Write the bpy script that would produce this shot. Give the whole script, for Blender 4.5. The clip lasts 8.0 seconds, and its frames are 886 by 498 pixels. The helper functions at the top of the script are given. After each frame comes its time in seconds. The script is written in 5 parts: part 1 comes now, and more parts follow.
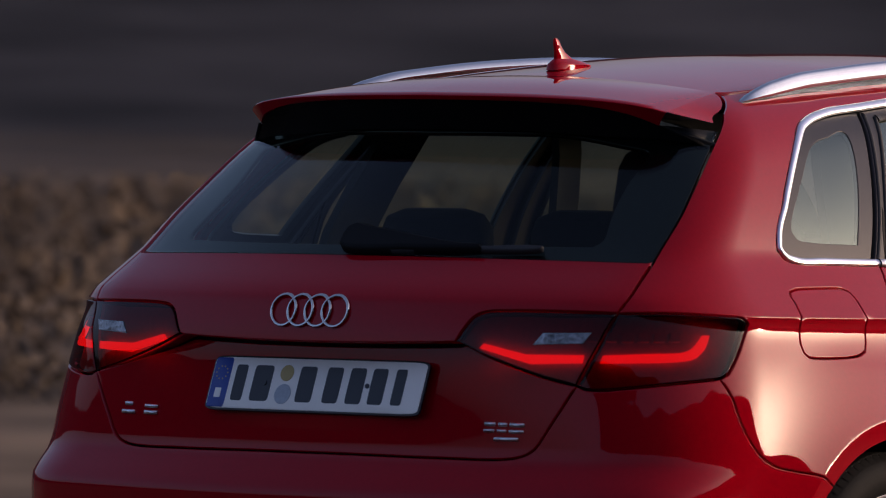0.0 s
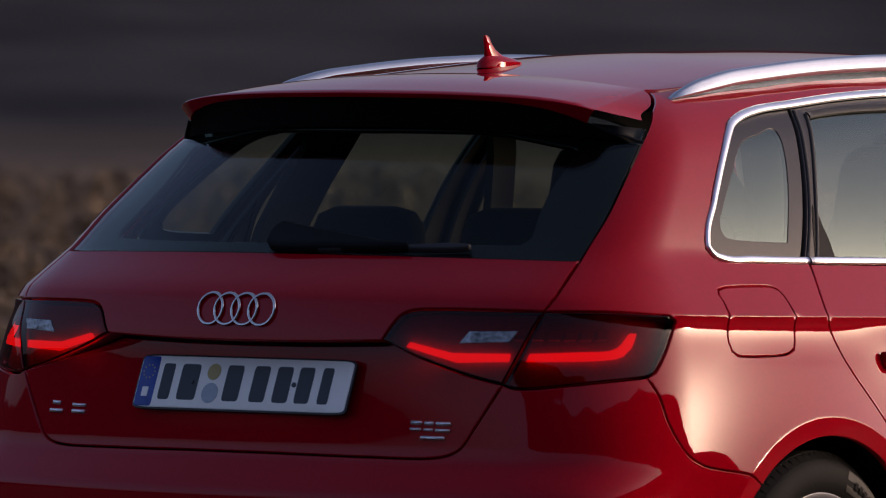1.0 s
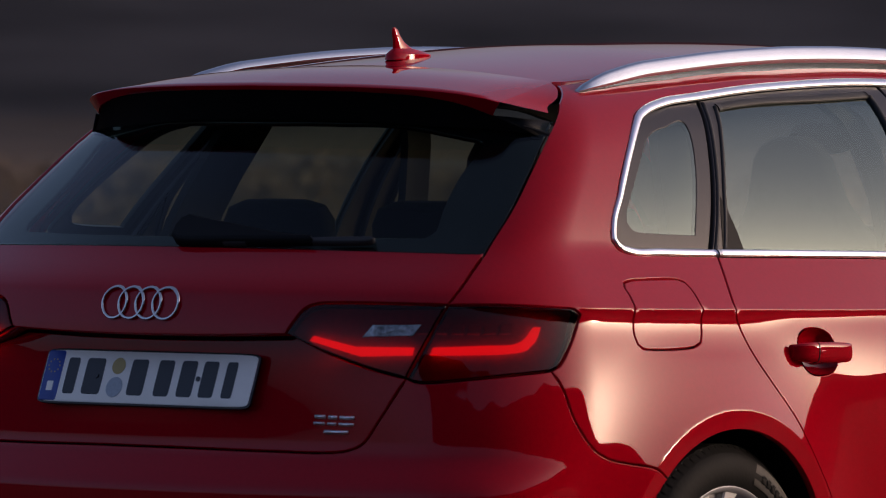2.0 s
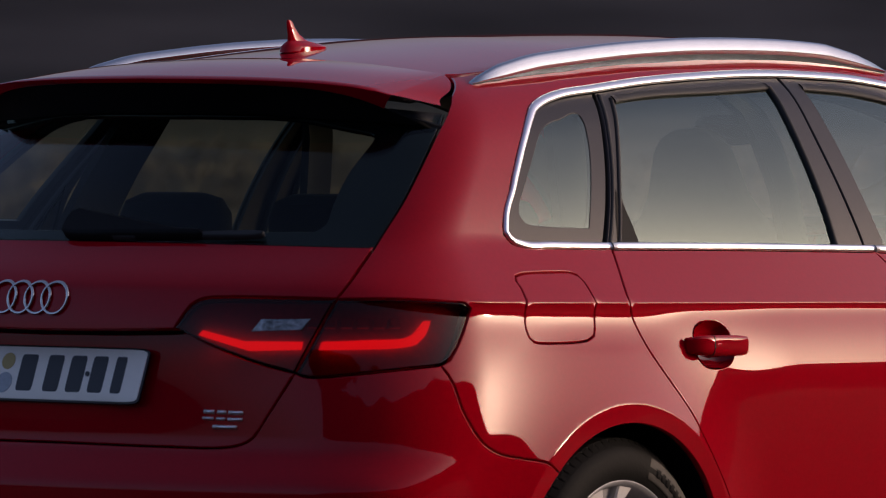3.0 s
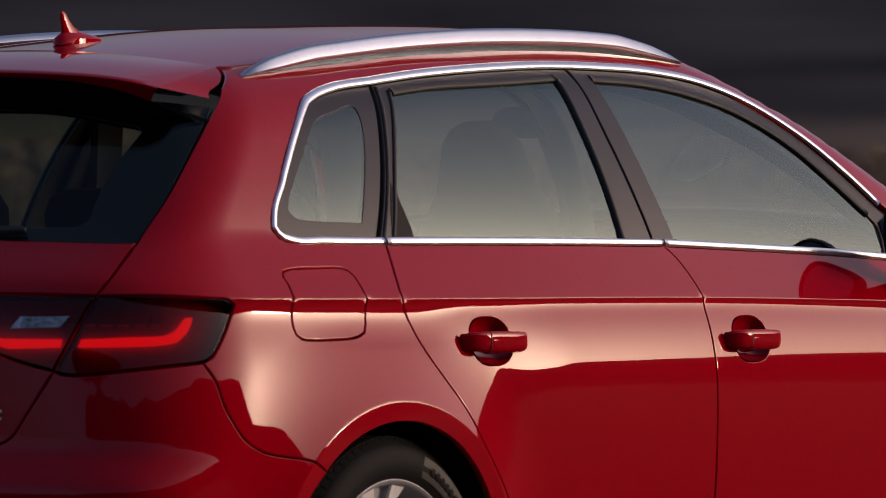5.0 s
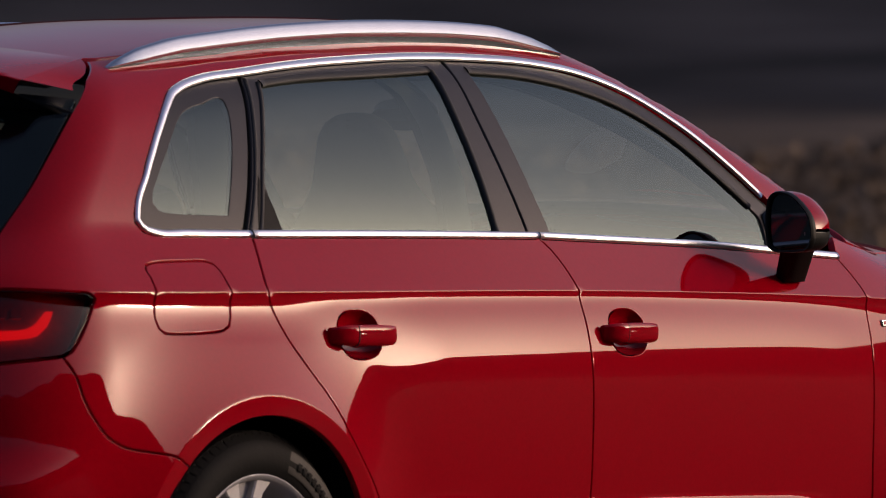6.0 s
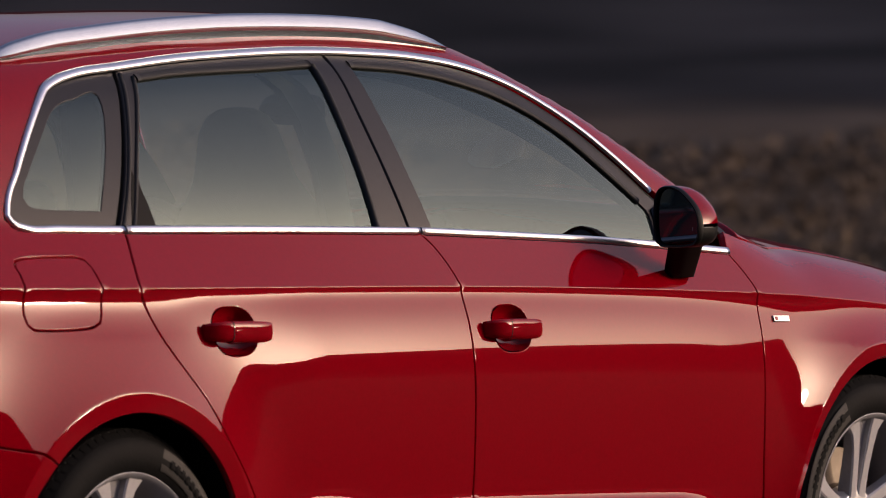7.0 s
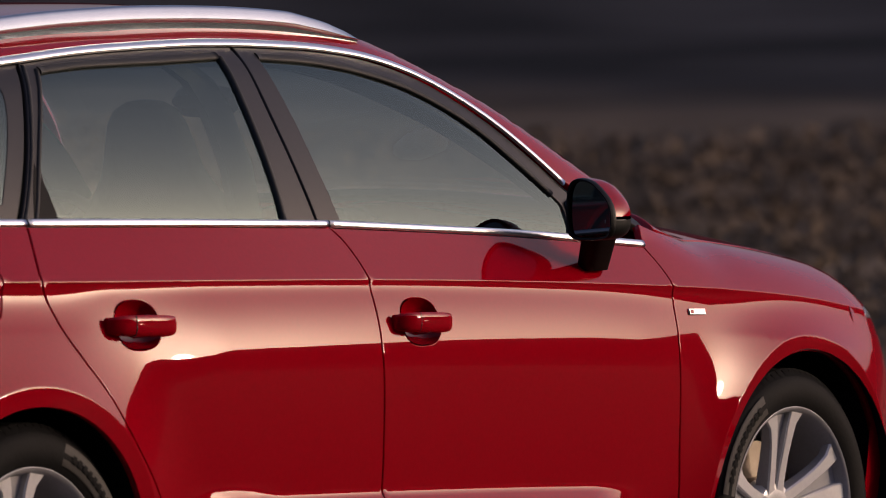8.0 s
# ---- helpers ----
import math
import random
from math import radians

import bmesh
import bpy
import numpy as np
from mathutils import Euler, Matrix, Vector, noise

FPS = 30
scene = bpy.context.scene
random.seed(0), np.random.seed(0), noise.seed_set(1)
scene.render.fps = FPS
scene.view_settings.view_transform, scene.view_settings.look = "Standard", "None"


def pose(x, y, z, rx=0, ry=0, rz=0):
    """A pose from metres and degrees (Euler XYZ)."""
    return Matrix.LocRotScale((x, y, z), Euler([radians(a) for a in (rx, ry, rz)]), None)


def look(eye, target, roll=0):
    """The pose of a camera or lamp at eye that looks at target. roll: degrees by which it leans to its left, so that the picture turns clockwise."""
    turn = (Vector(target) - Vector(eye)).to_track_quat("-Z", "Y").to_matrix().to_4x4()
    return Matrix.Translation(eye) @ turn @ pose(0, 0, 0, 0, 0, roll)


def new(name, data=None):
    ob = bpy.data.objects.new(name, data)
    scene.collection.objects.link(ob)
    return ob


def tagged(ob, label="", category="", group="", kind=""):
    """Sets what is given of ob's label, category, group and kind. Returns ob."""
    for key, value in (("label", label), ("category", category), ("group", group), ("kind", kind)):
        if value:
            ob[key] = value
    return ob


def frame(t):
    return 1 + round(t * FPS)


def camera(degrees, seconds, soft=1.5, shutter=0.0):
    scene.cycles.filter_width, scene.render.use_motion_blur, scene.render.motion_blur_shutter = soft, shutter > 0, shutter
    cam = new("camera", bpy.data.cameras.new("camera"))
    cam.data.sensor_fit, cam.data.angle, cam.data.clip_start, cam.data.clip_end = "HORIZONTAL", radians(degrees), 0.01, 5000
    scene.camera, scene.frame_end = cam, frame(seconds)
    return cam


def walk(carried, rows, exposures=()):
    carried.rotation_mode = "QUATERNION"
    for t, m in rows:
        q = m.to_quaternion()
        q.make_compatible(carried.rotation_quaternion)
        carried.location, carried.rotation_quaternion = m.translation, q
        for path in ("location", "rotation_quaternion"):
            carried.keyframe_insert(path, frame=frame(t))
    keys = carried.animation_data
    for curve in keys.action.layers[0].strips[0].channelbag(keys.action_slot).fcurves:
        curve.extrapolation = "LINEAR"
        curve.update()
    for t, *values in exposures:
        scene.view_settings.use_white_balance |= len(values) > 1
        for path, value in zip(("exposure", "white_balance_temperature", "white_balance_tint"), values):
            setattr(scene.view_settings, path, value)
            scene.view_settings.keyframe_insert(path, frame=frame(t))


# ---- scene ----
cam = camera(6.9254, 8.0, soft=1.0)
PATH = [
    (0, (-12.2683, -8.5424, 1.3156), (-0.8821, -0.4013, 1.0409), 0.332),
    (0.5, (-12.2174, -8.5746, 1.3196), (-0.8282, -0.4378, 1.0384), 0.297),
    (1, (-12.1548, -8.6228, 1.3257), (-0.7626, -0.4905, 1.0375), 0.260),
    (1.5, (-12.0860, -8.6730, 1.3289), (-0.6906, -0.5454, 1.0322), 0.218),
    (3, (-11.8328, -8.8537, 1.3435), (-0.4291, -0.7392, 1.0106), 0.039),
    (3.5, (-11.7183, -8.8940, 1.3473), (-0.3136, -0.7812, 1.0079), -0.002),
    (4, (-11.6063, -8.9484, 1.3497), (-0.2008, -0.8370, 1.0053), -0.035),
    (4.5, (-11.4945, -9.0026, 1.3511), (-0.0882, -0.8925, 1.0022), -0.067),
    (6, (-11.1338, -9.2093, 1.3402), (0.2724, -1.0996, 0.9781), -0.161),
    (6.5, (-11.0093, -9.2653, 1.3404), (0.3973, -1.1563, 0.9723), -0.195),
    (7, (-10.8938, -9.3293, 1.3402), (0.5134, -1.2215, 0.9656), -0.229),
    (7.5, (-10.8007, -9.3796, 1.3370), (0.6069, -1.2729, 0.9554), -0.259),
    (8, (-10.7194, -9.4265, 1.3372), (0.6888, -1.3208, 0.9492), -0.289),
]
EXPOSURE = ((0, 0.80), (3, 0.58), (8, 0.40))
walk(cam, [(t, look(eye, target, roll)) for t, eye, target, roll in PATH], EXPOSURE)
cam.data.dof.use_dof, cam.data.dof.focus_distance, cam.data.dof.aperture_fstop = True, 15.1, 7.5

# ---------------------------------------------------------------- body form
# x runs forward along the car from the rear axle, y to its left, z up from the ground.


def smooth_curve(xs, ys):
    """A smooth monotone curve through a few control values."""
    xs, ys = np.array(xs, float), np.array(ys, float)
    h, d = np.diff(xs), np.diff(ys) / np.diff(xs)
    m = np.zeros(len(xs))
    for i in range(1, len(xs) - 1):
        if d[i - 1] * d[i] > 0:
            w1, w2 = 2 * h[i] + h[i - 1], h[i] + 2 * h[i - 1]
            m[i] = (w1 + w2) / (w1 / d[i - 1] + w2 / d[i])
    m[0], m[-1] = d[0], d[-1]

    def f(x):
        x = np.asarray(x, float)
        i = np.clip(np.searchsorted(xs, x) - 1, 0, len(xs) - 2)
        u = (x - xs[i]) / h[i]
        c = np.clip(u, 0, 1)
        inner = (ys[i] * (1 + 2 * c) * (1 - c) ** 2 + h[i] * m[i] * c * (1 - c) ** 2
                 + ys[i + 1] * c * c * (3 - 2 * c) + h[i] * m[i + 1] * c * c * (c - 1))
        return inner + np.where(u < 0, u * h[i] * m[0], 0) + np.where(u > 1, (u - 1) * h[i] * m[-1], 0)

    return f


CREASE_Z = smooth_curve([-0.9, -0.39, 0.09, 1.09, 2.16, 2.7, 3.1], [0.93, 0.909, 0.896, 0.872, 0.828, 0.79, 0.74])
CREASE_Y = smooth_curve([-0.9, -0.39, 0.09, 1.09, 2.16, 2.7, 3.2, 3.6], [0.735, 0.80, 0.832, 0.858, 0.862, 0.84, 0.77, 0.60])
BELT_Z = smooth_curve([-0.9, 0.0, 0.15, 1.04, 2.04, 2.25, 2.6, 3.0, 3.4], [1.03, 1.011, 1.007, 0.980, 0.930, 0.926, 0.92, 0.88, 0.80])
BELT_Y = smooth_curve([-0.9, -0.4, 0.15, 1.04, 2.04, 2.25, 2.6, 3.0, 3.4], [0.665, 0.705, 0.745, 0.790, 0.796, 0.790, 0.765, 0.718, 0.62])
WIDTH = smooth_curve([-0.9, -0.4, 0.0, 0.3, 0.6, 1.1, 2.0, 2.35, 2.65, 3.2, 3.6], [0.780, 0.847, 0.870, 0.871, 0.884, 0.892, 0.890, 0.876, 0.866, 0.81, 0.66])
REAR_X = smooth_curve([0.2, 0.40, 0.51, 0.565, 0.59, 0.625, 0.66, 0.75, 0.86, 0.92, 0.944, 0.953, 1.017, 1.113, 1.234, 1.45],
                      [-0.74, -0.82, -0.842, -0.842, -0.824, -0.794, -0.788, -0.786, -0.778, -0.765, -0.755, -0.745, -0.655, -0.545, -0.405, -0.16])
REAR_BOW = smooth_curve([0.2, 0.5, 0.64, 0.78, 0.86, 0.92, 1.017, 1.113, 1.3], [0.22, 0.22, 0.22, 0.25, 0.26, 0.30, 0.38, 0.44, 0.55])
ROOF_Z = smooth_curve([-0.9, -0.3, 0.2, 0.6, 1.1, 1.5, 1.8, 2.05, 2.3, 2.45, 2.6, 3.0, 3.25, 3.4, 3.6],
                      [1.20, 1.345, 1.399, 1.424, 1.432, 1.410, 1.315, 1.186, 1.052, 1.006, 0.989, 0.932, 0.870, 0.790, 0.6])
FRONT_X = smooth_curve([0.15, 0.4, 0.6, 0.75, 1.0], [3.40, 3.50, 3.50, 3.46, 3.3])


CORNER = smooth_curve([0.2, 0.56, 0.66, 0.74, 0.88, 0.95, 1.02, 1.1, 1.4], [0.18, 0.18, 0.21, 0.225, 0.24, 0.20, 0.13, 0.10, 0.10])  # how softly the tail turns into the flank
GROOVE = smooth_curve([-0.6, -0.39, 0.0, 0.1, 0.3, 1.1, 1.8, 2.16, 2.45, 2.7], [0.016, 0.016, 0.018, 0.017, 0.009, 0.008, 0.009, 0.013, 0.015, 0.012])
REACH = smooth_curve([-0.9, -0.53, -0.43, -0.3, -0.1, 0.1, 0.35, 0.6, 3.0], [0.33, 0.34, 0.36, 0.36, 0.33, 0.28, 0.225, 0.19, 0.189])
WHEELS = ((0.0, -0.015, 0.312, 0.352, 0.392), (2.637, 2.662, 0.316, 0.354, 0.392))  # axle x, arch centre x and z, opening, lip


def side_y(x, z):
    """Half width of the flank at x and height z."""
    zc, yc, zb, yb, w = CREASE_Z(x), CREASE_Y(x), BELT_Z(x), BELT_Y(x), WIDTH(x)
    h = zc - z
    reach = REACH(x)
    u = np.clip(h / reach, 0, 1)
    low = yc + (w - yc) * np.sin(u * math.pi / 2) - 0.30 * np.clip(h - reach, 0, 2) ** 2
    groove = 2.2 * np.clip(GROOVE(x), 0.006, 1)
    k = np.clip(h, 0, 2) / groove
    low = low - 0.26 * groove * k * np.exp(1 - k)
    for _, cx, cz, _, lip in WHEELS:
        out = np.clip(np.hypot(x - cx, z - cz) - lip, 0, 2)
        swell = np.clip(1 - out / 0.19, 0, 1)
        low = low - (0.30 if cx > 1 else 0.06) * np.clip(lip - np.hypot(x - cx, z - cz), 0, 0.05)
        low = low + 0.030 * swell * swell * np.clip(h / 0.1, 0, 1)
    ledge = np.clip(0.461 - 0.0462 * (x - 0.88) - z, 0, 0.05)
    low = low + 0.7 * ledge * np.clip((x - 0.45) / 0.25, 0, 1) * np.clip((2.05 - x) / 0.2, 0, 1)
    flare = np.clip((0.622 - z) / 0.09, 0, 1)
    low = low + 0.022 * flare ** 2 * (3 - 2 * flare) * np.clip((-0.56 - x) / 0.2, 0, 1)
    v = np.clip(-h / (zb - zc), 0, 1)
    up = yc + (yb - yc) * v
    over = np.clip(z - zb, 0, 1)
    up = up - 0.35 * over - 0.705 * over ** 2
    return np.where(h >= 0, low, up)


def smax(a, b, k):
    h = np.clip(k - np.abs(a - b), 0, None) / k
    return np.maximum(a, b) + h * h * k / 4


def body(x, y, z):
    """Below zero inside the body."""
    y = np.abs(y)
    side = y - side_y(x, z)
    rear = REAR_X(z) + REAR_BOW(z) * y * y - x
    front = x - (FRONT_X(z) - 0.45 * y * y)
    top = z - (ROOF_Z(x) - 0.18 * y * y)
    f = smax(side, rear, np.clip(CORNER(z), 0.09, 0.3))
    f = smax(f, front, 0.2)
    return smax(f, top, 0.09)


FAN = -0.1


def ray_of(s, z):
    """Where the level ray of the plan station s starts, and its way; behind FAN the rays fan out to the tail."""
    s, z = np.broadcast_arrays(np.asarray(s, float), np.asarray(z, float))
    turn = np.clip((FAN - s) / 0.8, 0, math.pi)
    start = np.stack([np.maximum(s, FAN), 0 * s, z], -1)
    return start, np.stack([-np.sin(turn), -np.cos(turn), 0 * s], -1)


def shoot(start, way, far=1.3):
    lo, hi = np.zeros(start.shape[:-1]), np.full(start.shape[:-1], far)
    for _ in range(22):
        mid = (lo + hi) / 2
        p = start + mid[..., None] * way
        out = body(p[..., 0], p[..., 1], p[..., 2]) > 0
        hi, lo = np.where(out, mid, hi), np.where(out, lo, mid)
    return start + lo[..., None] * way



# ---------------------------------------------------------------- daylight
SUN_SIDE, SUN_HEIGHT = radians(-46), radians(6.0)  # low evening sun ahead of the car's right flank
world = bpy.data.worlds.new("evening_sky")
scene.world = world
world.use_nodes = True
wn, wl = world.node_tree.nodes, world.node_tree.links
sky = wn.new("ShaderNodeTexSky")
sky.sky_type, sky.sun_disc = "NISHITA", False
sky.sun_elevation, sky.sun_rotation = SUN_HEIGHT, math.pi / 2 - SUN_SIDE
sky.dust_density, sky.air_density, sky.ozone_density = 7.0, 0.6, 0.6
wn["Background"].inputs[1].default_value = 0.20
# the evening haze glows round the sun, wide and pale, then close and warm
to_sun = (math.cos(SUN_SIDE) * math.cos(SUN_HEIGHT), math.sin(SUN_SIDE) * math.cos(SUN_HEIGHT), math.sin(SUN_HEIGHT))
ray, near, total = wn.new("ShaderNodeTexCoord"), wn.new("ShaderNodeVectorMath"), sky.outputs[0]
near.operation, near.inputs[1].default_value = "DOT_PRODUCT", to_sun
wl.new(ray.outputs["Generated"], near.inputs[0])
for narrow, tint in ((5.5, (1.1, 1.1, 1.8)), (16.0, (1.6, 1.05, 0.2)), (100.0, (62.0, 46.0, 29.0))):
    up, fall, glow, add = (wn.new("ShaderNode" + k) for k in ("Math", "Math", "VectorMath", "VectorMath"))
    up.operation, fall.operation, glow.operation = "MAXIMUM", "POWER", "SCALE"
    fall.inputs[1].default_value, glow.inputs[0].default_value = narrow, tint
    wl.new(near.outputs["Value"], up.inputs[0])
    wl.new(up.outputs[0], fall.inputs[0])
    wl.new(fall.outputs[0], glow.inputs["Scale"])
    wl.new(total, add.inputs[0])
    wl.new(glow.outputs[0], add.inputs[1])
    total = add.outputs[0]
cool = wn.new("ShaderNodeVectorMath")
cool.operation, cool.inputs[1].default_value = "MULTIPLY", (0.96, 0.915, 1.13)
wl.new(total, cool.inputs[0])
wl.new(cool.outputs[0], wn["Background"].inputs[0])
sun_data = bpy.data.lights.new("evening_sun", "SUN")
sun_data.energy, sun_data.angle, sun_data.color = 0.25, radians(3), (1.0, 0.78, 0.60)
sun = new("evening_sun", sun_data)
sun.matrix_world = look((40 * math.cos(SUN_SIDE), 40 * math.sin(SUN_SIDE), 40 * math.tan(SUN_HEIGHT)), (0, 0, 0))

# ---------------------------------------------------------------- materials


def material(name, colour, rough=0.5, metal=0.0, coat=0.0, spec=0.5):
    m = bpy.data.materials.new(name)
    m.use_nodes = True
    b = m.node_tree.nodes["Principled BSDF"]
    b.inputs["Base Color"].default_value = (*colour, 1)
    b.inputs["Roughness"].default_value = rough
    b.inputs["Metallic"].default_value = metal
    b.inputs["Coat Weight"].default_value = coat
    b.inputs["Coat Roughness"].default_value = 0.015
    b.inputs["Specular IOR Level"].default_value = spec
    return m


def grain(m, scale, strength, low, high, detail=4.0, bump=0.0, space="Object"):
    """Varies the base colour between two factors of it, and its relief, by noise at two scales."""
    nt = m.node_tree
    b = nt.nodes["Principled BSDF"]
    colour = tuple(b.inputs["Base Color"].default_value)
    tc = nt.nodes.new("ShaderNodeTexCoord")
    fine, wide = nt.nodes.new("ShaderNodeTexNoise"), nt.nodes.new("ShaderNodeTexNoise")
    for n, k in ((fine, 1.0), (wide, 0.13)):
        n.inputs["Scale"].default_value, n.inputs["Detail"].default_value = scale * k, detail
        nt.links.new(tc.outputs[space], n.inputs["Vector"])
    add = nt.nodes.new("ShaderNodeMath")
    add.operation = "MULTIPLY_ADD"
    add.inputs[1].default_value = 0.5
    half = nt.nodes.new("ShaderNodeMath")
    half.operation = "MULTIPLY"
    half.inputs[1].default_value = 0.5
    nt.links.new(wide.outputs["Fac"], half.inputs[0])
    nt.links.new(fine.outputs["Fac"], add.inputs[0])
    nt.links.new(half.outputs[0], add.inputs[2])
    ramp = nt.nodes.new("ShaderNodeMapRange")
    ramp.inputs["From Min"].default_value, ramp.inputs["From Max"].default_value = 0.5 - strength, 0.5 + strength
    nt.links.new(add.outputs[0], ramp.inputs["Value"])
    mix = nt.nodes.new("ShaderNodeMix")
    mix.data_type = "RGBA"
    mix.inputs["A"].default_value = (*[c * low for c in colour[:3]], 1)
    mix.inputs["B"].default_value = (*[min(1, c * high) for c in colour[:3]], 1)
    nt.links.new(ramp.outputs["Result"], mix.inputs["Factor"])
    nt.links.new(mix.outputs["Result"], b.inputs["Base Color"])
    if bump:
        bm = nt.nodes.new("ShaderNodeBump")
        bm.inputs["Strength"].default_value, bm.inputs["Distance"].default_value = 1.0, bump
        nt.links.new(fine.outputs["Fac"], bm.inputs["Height"])
        nt.links.new(bm.outputs["Normal"], b.inputs["Normal"])
    return m


def pane_material(name, tint, face=0.08, gloss=(1, 1, 1), rough=0.0):
    """Thin glass: tinted light passes straight through, the rest is mirrored off its two faces, more of it at a flat angle."""
    m = bpy.data.materials.new(name)
    m.use_nodes = True
    nt = m.node_tree
    nt.nodes.remove(nt.nodes["Principled BSDF"])
    clear, gl, slope, power, mix = (nt.nodes.new("ShaderNode" + k) for k in ("BsdfTransparent", "BsdfGlossy", "LayerWeight", "Math", "MixShader"))
    clear.inputs["Color"].default_value = (*tint, 1)
    gl.inputs["Roughness"].default_value = rough
    gl.inputs["Color"].default_value = (*gloss, 1)
    slope.inputs["Blend"].default_value = 0.5
    power.operation = "POWER"
    power.inputs[1].default_value = 5.0
    nt.links.new(slope.outputs["Facing"], power.inputs[0])
    rise = nt.nodes.new("ShaderNodeMath")
    rise.operation = "MULTIPLY_ADD"
    rise.inputs[1].default_value, rise.inputs[2].default_value = 1 - face, face
    nt.links.new(power.outputs[0], rise.inputs[0])
    nt.links.new(rise.outputs[0], mix.inputs[0])
    nt.links.new(clear.outputs[0], mix.inputs[1])
    nt.links.new(gl.outputs[0], mix.inputs[2])
    nt.links.new(mix.outputs[0], nt.nodes["Material Output"].inputs[0])
    return m


def glow_material(name, colour, power):
    m = material(name, [c * 0.5 for c in colour], 0.3)
    b = m.node_tree.nodes["Principled BSDF"]
    b.inputs["Emission Color"].default_value = (*colour, 1)
    b.inputs["Emission Strength"].default_value = power
    return m


PAINT = material("red_pearl_paint", (0.345, 0.0001, 0.008), 0.42, 0.0, 1.0, 0.0)
PAINT.node_tree.nodes["Principled BSDF"].inputs["Coat IOR"].default_value = 1.31
grain(PAINT, 900.0, 0.35, 0.85, 1.15, 2.0)
BLACK_PLASTIC = grain(material("black_plastic", (0.007, 0.007, 0.007), 0.5, spec=0.18), 500, 0.3, 0.7, 1.3, bump=0.0002)
WIPER = grain(material("matt_black_plastic", (0.004, 0.004, 0.004), 0.6, spec=0.12), 300, 0.3, 0.7, 1.3)
GLOSS_BLACK = grain(material("gloss_black_trim", (0.006, 0.006, 0.007), 0.08), 60, 0.3, 0.8, 1.2)
PILLAR = grain(material("satin_pillar_trim", (0.026, 0.023, 0.022), 0.42, spec=0.28), 90, 0.3, 0.85, 1.15)
RUBBER = grain(material("black_rubber", (0.012, 0.012, 0.012), 0.65), 300, 0.3, 0.7, 1.3)
TYRE = grain(material("tyre_rubber", (0.007, 0.007, 0.007), 0.7, spec=0.12), 120, 0.3, 0.6, 1.4, bump=0.0004)
TYRE_MARK = grain(material("scuffed_tyre_band", (0.055, 0.05, 0.043), 0.7), 200, 0.3, 0.7, 1.3)
CHROME = grain(material("satin_chrome", (0.88, 0.88, 0.90), 0.30, 1.0), 200, 0.3, 0.9, 1.05)
BRIGHT = material("polished_chrome", (0.62, 0.59, 0.57), 0.08, 1.0)
ALUMINIUM = grain(material("anodised_aluminium", (0.44, 0.475, 0.51), 0.24, 1.0), 150, 0.3, 0.92, 1.05)
ALLOY = grain(material("machined_alloy", (0.88, 0.87, 0.86), 0.33, 0.25, 0.6), 120, 0.3, 0.9, 1.08)
RIM_GREY = grain(material("grey_rim_paint", (0.42, 0.42, 0.44), 0.4, 0.2), 120, 0.3, 0.85, 1.15)
DISC = grain(material("brake_disc_steel", (0.35, 0.30, 0.25), 0.38, 1.0), 80, 0.3, 0.7, 1.2)
CABIN = grain(material("dark_cabin_trim", (0.010, 0.010, 0.011), 0.7, spec=0.15), 120, 0.3, 0.7, 1.3)
SEAT = grain(material("grey_seat_cloth", (0.012, 0.012, 0.013), 0.85, spec=0.1), 40, 0.3, 0.8, 1.2)
LINER = grain(material("pale_headliner", (0.06, 0.058, 0.055), 0.9), 260, 0.3, 0.9, 1.1)
SHELL = material("dark_underbody", (0.006, 0.006, 0.006), 0.8)
SIDE_GLASS = pane_material("side_glass", (0.80, 0.90, 0.80), 0.092, (0.82, 1.0, 0.90))
REAR_GLASS = pane_material("rear_glass", (0.58, 0.66, 0.58), 0.024, (0.8, 0.85, 0.85))
FRONT_GLASS = pane_material("windscreen_glass", (0.92, 0.96, 0.92))
LENS = pane_material("smoked_red_lens", (0.42, 0.045, 0.07), 0.020, (0.85, 0.8, 0.82))
LAMP_BODY = grain(material("lamp_housing", (0.40, 0.014, 0.03), 0.35), 90, 0.3, 0.6, 1.4)
LAMP_GLOW = glow_material("lit_tail_bar", (1.0, 0.006, 0.006), 0.9)
LAMP_CLEAR = grain(material("clear_reversing_lens", (0.30, 0.31, 0.33), 0.2, 0.6), 110, 0.2, 0.15, 1.6, bump=0.003)
PLATE_WHITE = grain(material("plate_white", (0.95, 0.90, 0.80), 0.35), 40, 0.3, 0.94, 1.04)
PLATE_BLUE = material("plate_blue", (0.012, 0.05, 0.30), 0.35)
PLATE_BLACK = material("plate_black", (0.012, 0.012, 0.014), 0.4)
SEAL_GOLD = material("seal_gold", (0.45, 0.33, 0.10), 0.4)
MIRROR = material("dimming_mirror", (0.14, 0.15, 0.16), 0.02, 1.0)
AMBER = material("indicator_lens", (0.42, 0.40, 0.38), 0.15, 0.3)

# ---------------------------------------------------------------- mesh tools
from mathutils import geometry

MID = FAN - 0.8 * math.pi / 2  # the plan station of the car's middle line at the rear


def station(x, y=0.885):
    """The plan station of the flank's point at x."""
    x = np.asarray(x, float)
    return np.where(x < FAN, FAN - 0.8 * np.arctan2(FAN - x, y), x)


